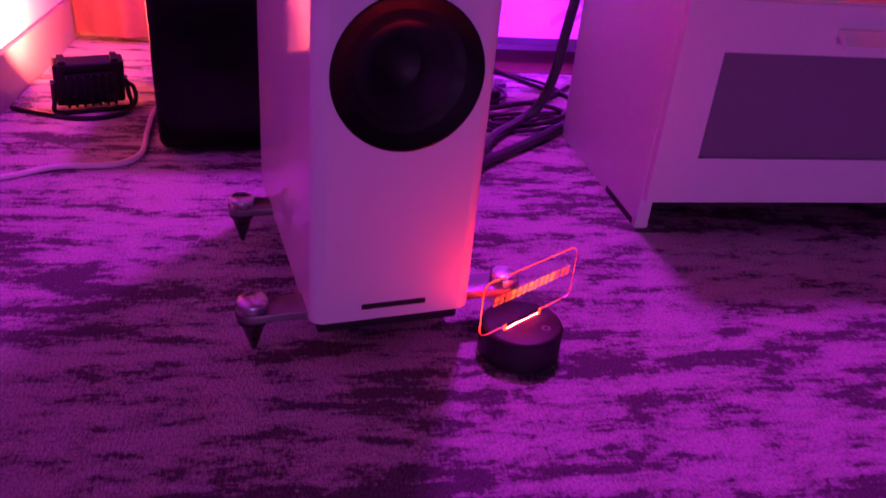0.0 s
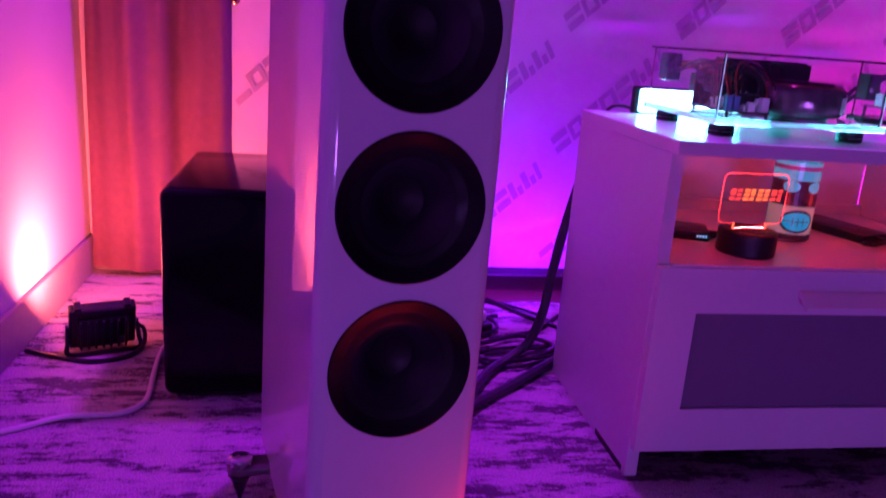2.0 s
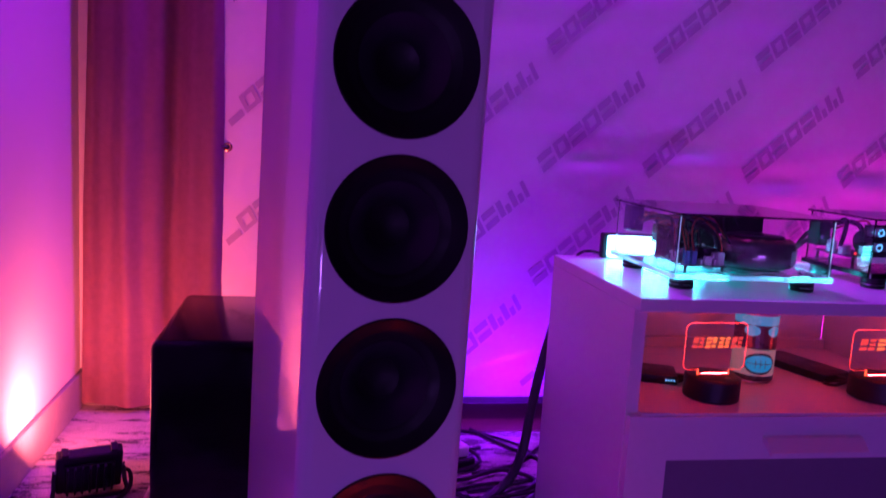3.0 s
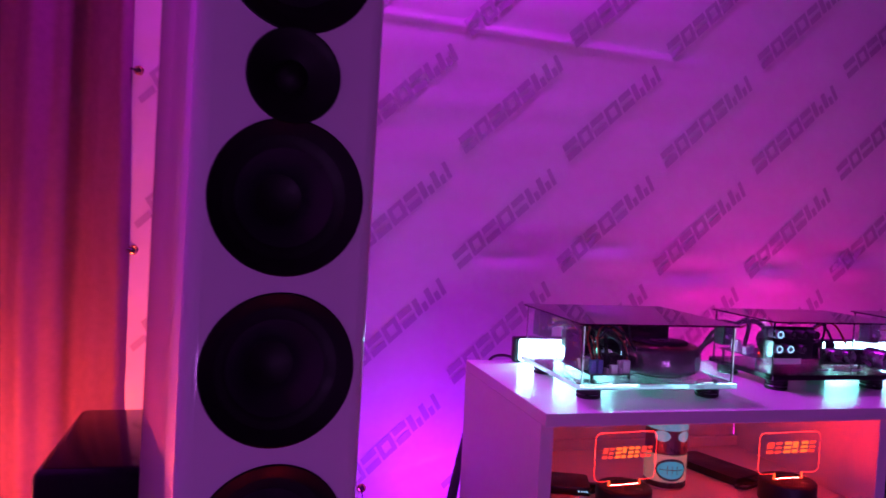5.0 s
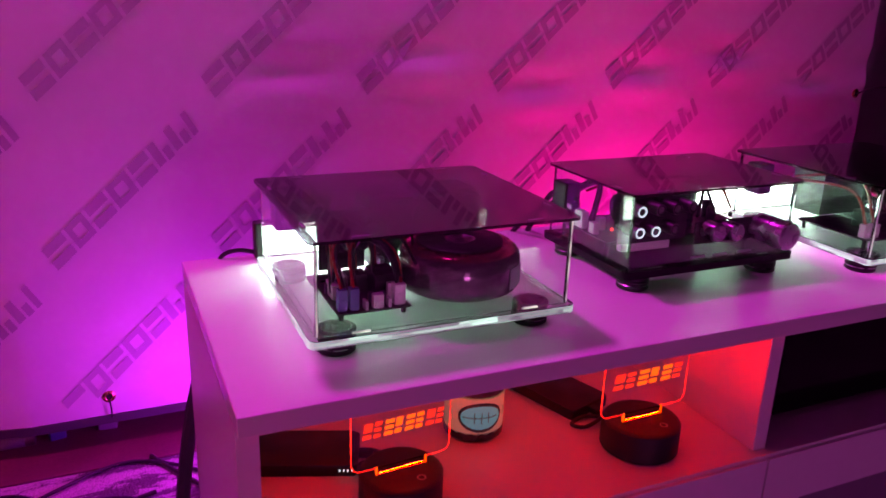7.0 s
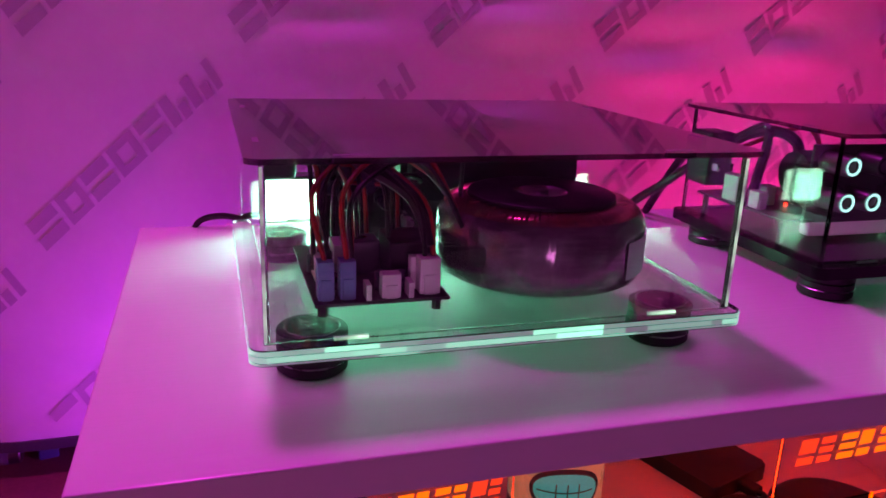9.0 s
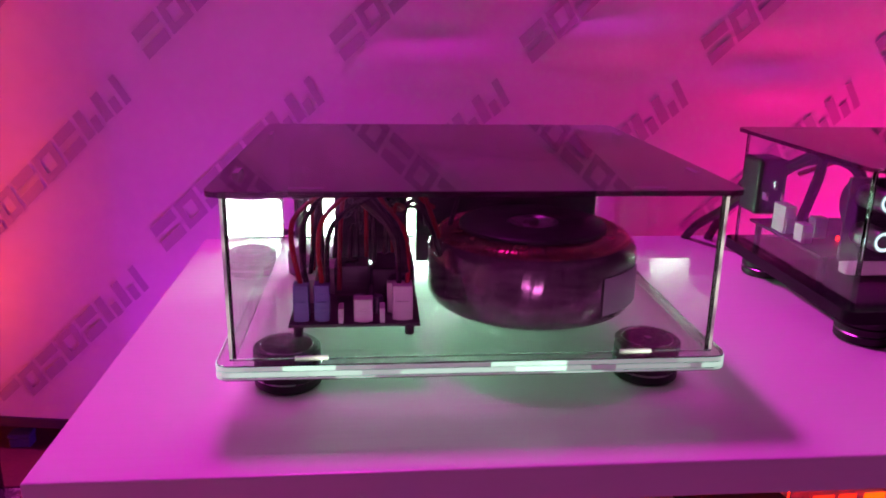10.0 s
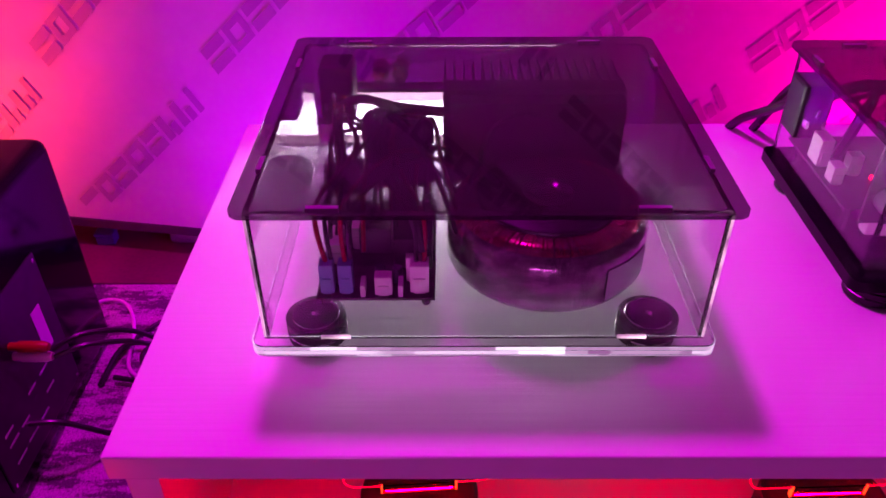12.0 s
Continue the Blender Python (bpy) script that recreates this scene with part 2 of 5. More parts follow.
CREAM = material("cream_print_added_glow", (0.82, 0.76, 0.52), 0.3, var=0.1, scale=40, coat=0.3, emit=(0.50, 0.60, 0.32), power=0.17)
BROWN = material("umber_print", (0.075, 0.08, 0.075), 0.3, var=0.2, scale=40, coat=0.3)
LILAC = material("lilac_print", (0.38, 0.25, 0.62), 0.3, var=0.15, scale=40, coat=0.3)
BRASS = material("brass", (0.75, 0.55, 0.22), 0.25, 1.0, var=0.1, scale=80)


# ---- mesh helpers ----
def part(name, bm, mat, parent=None, label="", smooth=False):
    me = bpy.data.meshes.new(name)
    bmesh.ops.recalc_face_normals(bm, faces=bm.faces)
    bm.to_mesh(me)
    bm.free()
    me.materials.append(mat)
    if smooth:
        for f in me.polygons:
            f.use_smooth = True
        me.set_sharp_from_angle(angle=radians(38))
    ob = new(name, me)
    if parent:
        ob.parent = parent
    if label:
        ob["label"] = label
    return ob


def thing(name, m, label, category, group="", kind=""):
    ob = new(name)
    ob.empty_display_size = 0.02
    ob.matrix_world = m
    return tagged(ob, label, category, group, kind)


def box(x0, x1, y0, y1, z0, z1, bevel=0.0, segments=2, bm=None, turn=0.0):
    bm = bm or bmesh.new()
    c = Matrix.Translation(((x0 + x1) / 2, (y0 + y1) / 2, (z0 + z1) / 2)) @ Matrix.Rotation(turn, 4, "Z")
    g = bmesh.ops.create_cube(bm, size=1, matrix=c @ Matrix.Diagonal((x1 - x0, y1 - y0, z1 - z0, 1)))
    if bevel:
        edges = list({e for v in g["verts"] for e in v.link_edges})
        bmesh.ops.bevel(bm, geom=edges, offset=bevel, segments=segments, profile=0.5, affect="EDGES", clamp_overlap=True)
    return bm


def slab(outline, z0, z1, bevel=0.0, bm=None):
    """A plate with the given plan, from z0 to z1."""
    bm = bm or bmesh.new()
    low = [bm.verts.new((x, y, z0)) for x, y in outline]
    top = [bm.verts.new((x, y, z1)) for x, y in outline]
    bm.faces.new(low[::-1])
    lid = bm.faces.new(top)
    for i in range(len(low)):
        j = (i + 1) % len(low)
        bm.faces.new((low[i], low[j], top[j], top[i]))
    if bevel:
        bmesh.ops.bevel(bm, geom=list(lid.edges), offset=bevel, segments=2, profile=0.5, affect="EDGES")
    return bm


def rounded(x0, x1, y0, y1, r, n=5):
    pts = []
    for cx, cy, a in ((x1 - r, y1 - r, 0), (x0 + r, y1 - r, 90), (x0 + r, y0 + r, 180), (x1 - r, y0 + r, 270)):
        for i in range(n + 1):
            k = radians(a + 90 * i / n)
            pts.append((cx + r * math.cos(k), cy + r * math.sin(k)))
    return pts


def lathe(profile, seg=40, m=None, bm=None):
    """Turns (radius, height) pairs round z."""
    bm = bm or bmesh.new()
    m = m or Matrix()
    rings = []
    for r, z in profile:
        if r < 1e-6:
            rings.append([bm.verts.new(m @ Vector((0, 0, z)))])
        else:
            rings.append([bm.verts.new(m @ Vector((r * math.cos(2 * math.pi * i / seg), r * math.sin(2 * math.pi * i / seg), z))) for i in range(seg)])
    for a, b in zip(rings, rings[1:]):
        for i in range(seg):
            j = (i + 1) % seg
            q = [a[i % len(a)], a[j % len(a)], b[j % len(b)], b[i % len(b)]]
            q = list(dict.fromkeys(q))
            if len(q) > 2:
                bm.faces.new(q)
    return bm


def tube(points, r, seg=8, steps=7, bm=None, closed=False):
    """A round cord along a smooth line through the points."""
    bm = bm or bmesh.new()
    p = [Vector(q) for q in points]
    line = []
    last = len(p) if closed else len(p) - 1
    for i in range(last):
        if closed:
            a, b, c, d = p[i - 1], p[i], p[(i + 1) % len(p)], p[(i + 2) % len(p)]
        else:
            a, b, c, d = p[max(i - 1, 0)], p[i], p[i + 1], p[min(i + 2, len(p) - 1)]
        for s in range(steps):
            t = s / steps
            line.append(0.5 * (2 * b + (c - a) * t + (2 * a - 5 * b + 4 * c - d) * t * t + (3 * b - 3 * c + d - a) * t ** 3))
    if not closed:
        line.append(p[-1])
    rings = []
    ref = Vector((0.31, 0.17, 0.93))
    for i, q in enumerate(line):
        nxt = line[(i + 1) % len(line)] if closed or i + 1 < len(line) else q
        prv = line[i - 1] if closed or i else q
        d = (nxt - prv).normalized()
        u = d.cross(ref)
        u = u.normalized() if u.length > 1e-4 else d.orthogonal().normalized()
        w = d.cross(u)
        rings.append([bm.verts.new(q + r * (math.cos(2 * math.pi * k / seg) * u + math.sin(2 * math.pi * k / seg) * w)) for k in range(seg)])
    pairs = list(zip(rings, rings[1:])) + ([(rings[-1], rings[0])] if closed else [])
    for a, b in pairs:
        for k in range(seg):
            bm.faces.new((a[k], a[(k + 1) % seg], b[(k + 1) % seg], b[k]))
    if not closed:
        bm.faces.new(rings[0][::-1])
        bm.faces.new(rings[-1])
    return bm


def clear(ob):
    ob.visible_shadow = False
    return ob


# ---- the room ----
LEFT, BACK, RIGHT, FRONT, TOP = -1.05, 1.03, 4.2, -3.4, 2.45


def shell():
    tagged(part("floor", box(LEFT - 0.1, RIGHT + 0.1, FRONT - 0.1, BACK + 0.1, -0.08, 0), CARPET),
           "grey loop-pile carpet with streaked dark and light pattern", "carpet", kind="structure")
    tagged(part("ceiling", box(LEFT - 0.1, RIGHT + 0.1, FRONT - 0.1, BACK + 0.1, TOP, TOP + 0.08), BOUNCE_GREY),
           "plain ceiling out of view, dark grey to cut bounced light", "ceiling", kind="structure")
    for name, b, mat in (("wall_west", (LEFT - 0.1, LEFT, FRONT, BACK, 0, TOP), WALLPAPER),
                         ("wall_north", (LEFT - 0.1, RIGHT + 0.1, BACK, BACK + 0.1, 0, TOP), PLASTER),
                         ("wall_east", (RIGHT, RIGHT + 0.1, FRONT, BACK, 0, TOP), BOUNCE_GREY),
                         ("wall_south", (LEFT - 0.1, RIGHT + 0.1, FRONT - 0.1, FRONT, 0, TOP), BOUNCE_GREY)):
        tagged(part(name, box(*b), mat), "pale wall with finely ribbed wallpaper" if mat is WALLPAPER else "plain wall out of view, dark grey to cut bounced light" if mat is BOUNCE_GREY else "plain pale painted wall", "wall", kind="structure")
    tagged(part("baseboard", box(LEFT, LEFT + 0.012, FRONT, BACK, 0, 0.095, 0.003), SKIRTING),
           "grey vinyl baseboard along the ribbed wall", "baseboard", kind="structure")
    tagged(part("baseboard", box(LEFT + 0.012, RIGHT, BACK - 0.012, BACK, 0, 0.095, 0.003), SKIRTING),
           "grey vinyl baseboard behind the hanging banner", "baseboard", kind="structure")


tagged(part("trim", box(-0.66, RIGHT, 0.815, BACK - 0.0125, 0.0, 0.004, 0.001), EDGE_STRIP),
       "dark brown floor strip along the wall under the banner", "floor strip", kind="structure")
shell()


def drape(name, x0, x1, y, z0, z1, folds, depth, mat, label, aside=0.0):
    bm = bmesh.new()
    nx, nz = 90, 14
    rows = []
    for k in range(nz + 1):
        z = z0 + (z1 - z0) * k / nz
        row = []
        for i in range(nx + 1):
            u = i / nx
            a = 2 * math.pi * folds * u
            f = math.sin(a + 0.6 * math.sin(a * 0.37 + 1)) + 0.35 * math.sin(2.3 * a + 0.8 + 0.5 * z)
            lo = x0 + aside * max(0.0, min(1.0, (z - 0.55) / 0.6))
            row.append(bm.verts.new((lo + (x1 - lo) * u + 0.004 * math.sin(3 * z + 7 * u), y + depth * f * (0.55 + 0.45 * min(1, z / 0.8)), z)))
        rows.append(row)
    for a, b in zip(rows, rows[1:]):
        for i in range(nx):
            bm.faces.new((a[i], a[i + 1], b[i + 1], b[i]))
    bmesh.ops.solidify(bm, geom=bm.faces[:], thickness=0.003)
    ob = part(name, bm, mat, smooth=True)
    return tagged(ob, label, "curtain")


drape("curtain", LEFT + 0.014, -0.690, 0.975, 0.015, 2.40, 2.1, 0.030, DRAPE, "beige floor-length curtain hanging in loose folds", 0.02)
drape("curtain", 1.86, 3.1, 0.80, 0.01, 2.40, 7, 0.03, DARK_DRAPE, "black floor-length curtain hanging beside the banner")


# ---- the banner ----
BX0, BX1, BZ0, BZ1 = -0.70, 1.80, 0.065, 2.32


def sheet(x, z):
    """How far back the slack banner hangs at a place."""
    y = 0.90 + 0.16 * max(0.0, -0.25 - x)
    y += 0.005 * noise.noise((x * 2.2, z * 2.6, 1.7)) + 0.0022 * noise.noise((x * 3.0, z * 15.0, 4.1))
    y -= 0.004 * math.exp(-((z - 1.30 + 0.05 * x) / 0.010) ** 2) * (0.5 + 0.5 * math.tanh((0.75 - x) * 6))
    y -= 0.010 * math.exp(-((z - 0.14 - 0.35 * (x + 0.05)) / 0.03) ** 2) * math.exp(-((x - 0.05) / 0.2) ** 2)
    for k in range(7):
        cx, cz = 0.25 + 0.27 * k, 0.70 + 0.04 * math.sin(2.1 * k)
        y += 0.008 * math.sin((z - cz) * 55) * math.exp(-((x - cx) / 0.09) ** 2 - ((z - cz) / 0.07) ** 2)
    return y


def banner():
    root = thing("banner", pose(0, 0, 0), "white vinyl banner with repeated slanted grey print, slightly creased", "banner")
    bm = bmesh.new()
    nx, nz = 200, 230
    rows = [[bm.verts.new((x, sheet(x, z), z)) for x in (BX0 + (BX1 - BX0) * i / nx for i in range(nx + 1))]
            for z in (BZ0 + (BZ1 - BZ0) * k / nz for k in range(nz + 1))]
    for a, b in zip(rows, rows[1:]):
        for i in range(nx):
            bm.faces.new((a[i], a[i + 1], b[i + 1], b[i]))
    part("vinyl_sheet", bm, VINYL, root, smooth=True)
    hem = bmesh.new()
    for i in range(60):
        x0, x1 = BX0 + (BX1 - BX0) * i / 60, BX0 + (BX1 - BX0) * (i + 1) / 60
        y0, y1 = sheet(x0, BZ0), sheet(x1, BZ0)
        q = [(x0, y0 - 0.004, BZ0 - 0.016), (x1, y1 - 0.004, BZ0 - 0.016), (x1, y1 - 0.004, BZ0 + 0.001), (x0, y0 - 0.004, BZ0 + 0.001)]
        front = [hem.verts.new(p) for p in q]
        back = [hem.verts.new((p[0], p[1] + 0.008, p[2])) for p in q]
        hem.faces.new(front)
        hem.faces.new(back[::-1])
        hem.faces.new((front[0], back[0], back[1], front[1]))
        hem.faces.new((front[3], front[2], back[2], back[3]))
    bmesh.ops.remove_doubles(hem, verts=hem.verts, dist=1e-5)
    part("bottom_hem", hem, HEM, root, "black bottom hem")
    # each mark: plain strokes in a cell, as (left, right, low, high) shares of its width and height
    hollow = [(0, 1, 0, 0.24), (0, 1, 0.76, 1), (0, 0.26, 0.24, 0.76), (0.74, 1, 0.24, 0.76)]
    pair = [(0, 1, 0, 0.38), (0, 1, 0.62, 1)]
    tilt = [(0, 0.46, 0.05, 1), (0.60, 1, 0, 0.5)]
    post = [(0, 0.42, 0, 1)]
    marks = ((0.047, pair), (0.042, hollow), (0.045, pair), (0.047, hollow), (0.042, pair), (0.035, tilt), (0.035, tilt), (0.028, post))
    ca, sa, tall = math.cos(radians(43)), math.sin(radians(43)), 0.044
    for i in range(-2, 7):
        for j in range(-2, 6):
            gx, gz = -0.172 + 0.29 * i, 0.671 + 0.30 * j
            bm, u = bmesh.new(), 0.0
            for w, strokes in marks:
                for a0, a1, b0, b1 in strokes:
                    quad = []
                    for a, b in ((a0, b0), (a1, b0), (a1, b1), (a0, b1)):
                        c, h = u + a * w + 0.22 * tall * b, tall * b
                        quad.append((gx + c * ca - h * sa, gz + c * sa + h * ca))
                    if all(BX0 + 0.01 < x < BX1 - 0.01 and BZ0 + 0.02 < z < BZ1 for x, z in quad):
                        bm.faces.new([bm.verts.new((x, sheet(x, z) - 0.0024, z)) for x, z in quad])
                u += w + 0.0068
            if bm.faces:
                part("print", bm, PRINT, root)
            else:
                bm.free()
    for x, z in ((-0.685, 0.69), (-0.685, 1.12), (-0.113, 0.108), (0.55, 0.108), (1.2, 0.108), (1.772, 0.65), (1.772, 1.1), (-0.685, 0.2)):
        m = Matrix.Translation((x, sheet(x, z) - 0.0005, z)) @ Matrix.Rotation(radians(90), 4, "X")
        eye = part("eyelet", lathe([(0.0055, 0.0), (0.0055, 0.003), (0.008, 0.004), (0.0115, 0.002), (0.012, 0)], 20, m), BRASS, root, smooth=True)
        part("eyelet_hole", lathe([(0.0, 0.0006), (0.0055, 0.0006)], 16, m), BLACK_MATT, eye)
        if x < -0.6:
            part("tie_cord", tube([(x, sheet(x, z) - 0.005, z), (x - 0.02, 0.965, z + 0.002), (x - 0.05, 0.99, z)], 0.0022, 6), BLACK_WIRE, root)
        elif z < 0.2:
            part("tie_cord", tube([(x, sheet(x, z) - 0.005, z), (x + 0.002, sheet(x, z) - 0.007, z - 0.03), (x, sheet(x, z) + 0.01, z - 0.06)], 0.0016, 6), BLACK_WIRE, root)
        else:
            part("tie_cord", tube([(x, sheet(x, z) - 0.005, z), (x + 0.05, 0.86, z + 0.02), (x + 0.12, 0.80, z)], 0.002, 6), BLACK_WIRE, root)


banner()


# ---- the tower loudspeaker ----
def tower_speaker():
    W, D, Z0, Z1, R = 0.181, 0.378, 0.048, 1.165, 0.015
    root = thing("tower_speaker", pose(-0.4045, -0.278, 0, 0, 0.7, 10.5), "tall white gloss tower loudspeaker with black drivers, on spiked feet", "loudspeaker")
    h = W / 2
    side = [(h - R, 0)] + [(h - R + R * math.sin(radians(a)), R - R * math.cos(radians(a))) for a in (18, 36, 54, 72, 90)]
    back = [(h, D - 0.004), (h - 0.004, D)]
    right = side + back
    outline = right + [(-x, y) for x, y in right[::-1]]
    bm = bmesh.new()
    low = [bm.verts.new((x, y, Z0)) for x, y in outline]
    top = [bm.verts.new((x, y, Z1)) for x, y in outline]
    bm.faces.new(low[::-1])
    bm.faces.new(top)
    for i in range(len(low) - 1):
        bm.faces.new((low[i], low[i + 1], top[i + 1], top[i]))
    part("cabinet", bm, WHITE_GLOSS, root, smooth=True)
    drivers = [(0.317, 0.0755), (0.4845, 0.0755), (0.651, 0.0755), (0.817, 0.0755), (1.048, 0.0755)]
    tweeter = (0.9325, 0.0445)
    bm = bmesh.new()
    edges = []

    def loop(pts):
        vs = [bm.verts.new((x, 0, z)) for x, z in pts]
        edges.extend(bm.edges.new((vs[i], vs[(i + 1) % len(vs)])) for i in range(len(vs)))

    loop([(-(h - R), Z0), (h - R, Z0), (h - R, Z1), (-(h - R), Z1)])
    for z, r in drivers + [tweeter]:
        loop([((r - 0.004) * math.cos(2 * math.pi * i / 48), z + (r - 0.004) * math.sin(2 * math.pi * i / 48)) for i in range(48)])
    bmesh.ops.triangle_fill(bm, edges=edges, use_beauty=True)
    part("baffle", bm, WHITE_GLOSS, root, "white gloss front baffle")
    for z, r in drivers:
        m = Matrix.Translation((0, 0, z)) @ Matrix.Rotation(radians(90), 4, "X")
        d = part("driver", lathe([(0.79 * r, -0.0072), (0.83 * r, -0.0056), (0.90 * r, -0.0022), (0.96 * r, 0.0008), (r - 0.0015, 0.0018), (r, 0.0010), (r, -0.002)], 64, m), DRIVER_BLACK, root, smooth=True)
        part("surround", lathe([(0.800 * r, -0.0069), (0.76 * r, -0.0080), (0.71 * r, -0.0089), (0.67 * r, -0.0098), (0.635 * r, -0.0110)], 64, m), DRIVER_BLACK, d, smooth=True)
        part("cone", lathe([(0.645 * r, -0.0106), (0.55 * r, -0.0160), (0.42 * r, -0.0245), (0.34 * r, -0.0325), (0.30 * r, -0.0370)], 64, m), CONE, d, smooth=True)
        part("dust_cap", lathe([(0.305 * r, -0.0365), (0.20 * r, -0.0395), (0.08 * r, -0.0410), (0, -0.0413)], 40, m), DRIVER_BLACK, d, smooth=True)
    z, r = tweeter
    m = Matrix.Translation((0, 0, z)) @ Matrix.Rotation(radians(90), 4, "X")
    d = part("tweeter", lathe([(0.016, -0.010), (0.022, -0.007), (0.034, -0.001), (r - 0.004, 0.003), (r, 0.0035), (r + 0.001, 0.002), (r + 0.001, -0.003)], 56, m), DRIVER_BLACK, root, smooth=True)
    part("dome", lathe([(0.0165, -0.010), (0.013, -0.005), (0.007, -0.0015), (0, -0.0005)], 32, m), DRIVER_BLACK, d, smooth=True)
    part("bottom_slot", box(-0.036, 0.036, -0.0015, 0.004, 0.0615, 0.0680, 0.001), BLACK_MATT, root, "slim dark badge slot")
    part("plinth", box(-h + 0.01, h - 0.01, 0.012, D - 0.01, 0.028, Z0, 0.003), BLACK_MATT, root)
    for sx in (-1, 1):
        for y, out in ((0.036, 0.146), (0.286, 0.129)):
            x = sx * out
            arm = part("outrigger_foot", slab(rounded(min(sx * 0.03, x + sx * 0.018), max(sx * 0.03, x + sx * 0.018), y - 0.0185, y + 0.0185, 0.018), 0.046, 0.0555, 0.0015), GUNMETAL, root, "satin aluminium outrigger foot", smooth=True)
            m = Matrix.Translation((x, y, 0))
            part("cap", lathe([(0.0, 0.0690), (0.0080, 0.0686), (0.0140, 0.0672), (0.0158, 0.0662), (0.0166, 0.0645), (0.0166, 0.0605), (0.0150, 0.0600), (0.0150, 0.0555)], 36, m), SILVER, arm, smooth=True)
            part("spike", lathe([(0.0165, 0.046), (0.0165, 0.040), (0.013, 0.036), (0.0028, 0.003), (0.0, 0.0)], 32, m), SPIKE, arm, smooth=True)


tower_speaker()


# ---- the subwoofer ----
def subwoofer():
    root = thing("subwoofer", pose(-0.553, 0.49, 0), "black gloss subwoofer cube with cables plugged into its rear panel", "subwoofer")
    part("cabinet", box(-0.188, 0.193, -0.205, 0.192, 0.006, 0.376, 0.018, 4), BLACK_GLOSS, root, smooth=True)
    for sx in (-0.15, 0.15):
        for sy in (-0.16, 0.16):
            part("foot", lathe([(0.02, 0.0), (0.022, 0.002), (0.022, 0.008), (0, 0.008)], 24, pose(sx, sy, 0)), BLACK_RUBBER, root, smooth=True)
    panel = part("amplifier_panel", box(0.1925, 0.1955, -0.155, 0.06, 0.04, 0.27, 0.001), BLACK_MATT, root, "black metal connection panel")
    for z, mat in ((0.205, RED_WIRE), (0.188, NYLON)):
        jack = lathe([(0.0, 0.0), (0.0055, 0.0), (0.006, 0.010), (0.0075, 0.012), (0.0075, 0.042), (0.005, 0.05), (0, 0.05)], 20,
                     Matrix.Translation((0.196, -0.055, z)) @ Matrix.Rotation(radians(90), 4, "Y"))
        part("plug", jack, mat, panel, smooth=True)
    part("caution_label", box(0.1956, 0.1962, 0.006, 0.03, 0.135, 0.205), PAPER, panel, "pale caution label")
    random.seed(5)
    for k in range(9):
        y, z = -0.13 + 0.035 * (k % 4), 0.06 + 0.028 * (k // 3) + 0.01 * random.random()
        part("marking", box(0.1956, 0.1961, y, y + 0.02 + 0.008 * random.random(), z, z + 0.0035), INK, panel)
    for k in range(4):
        part("screw", lathe([(0, 0.0015), (0.003, 0.001), (0.003, 0)], 12, Matrix.Translation((0.1956, -0.148 + 0.2 * (k % 2), 0.048 + 0.213 * (k // 2))) @ Matrix.Rotation(radians(90), 4, "Y")), CHROME, panel)


subwoofer()


# ---- the low bench ----
W, L, DEEP, HIGH = 0.614, 1.842, 0.41, 0.53


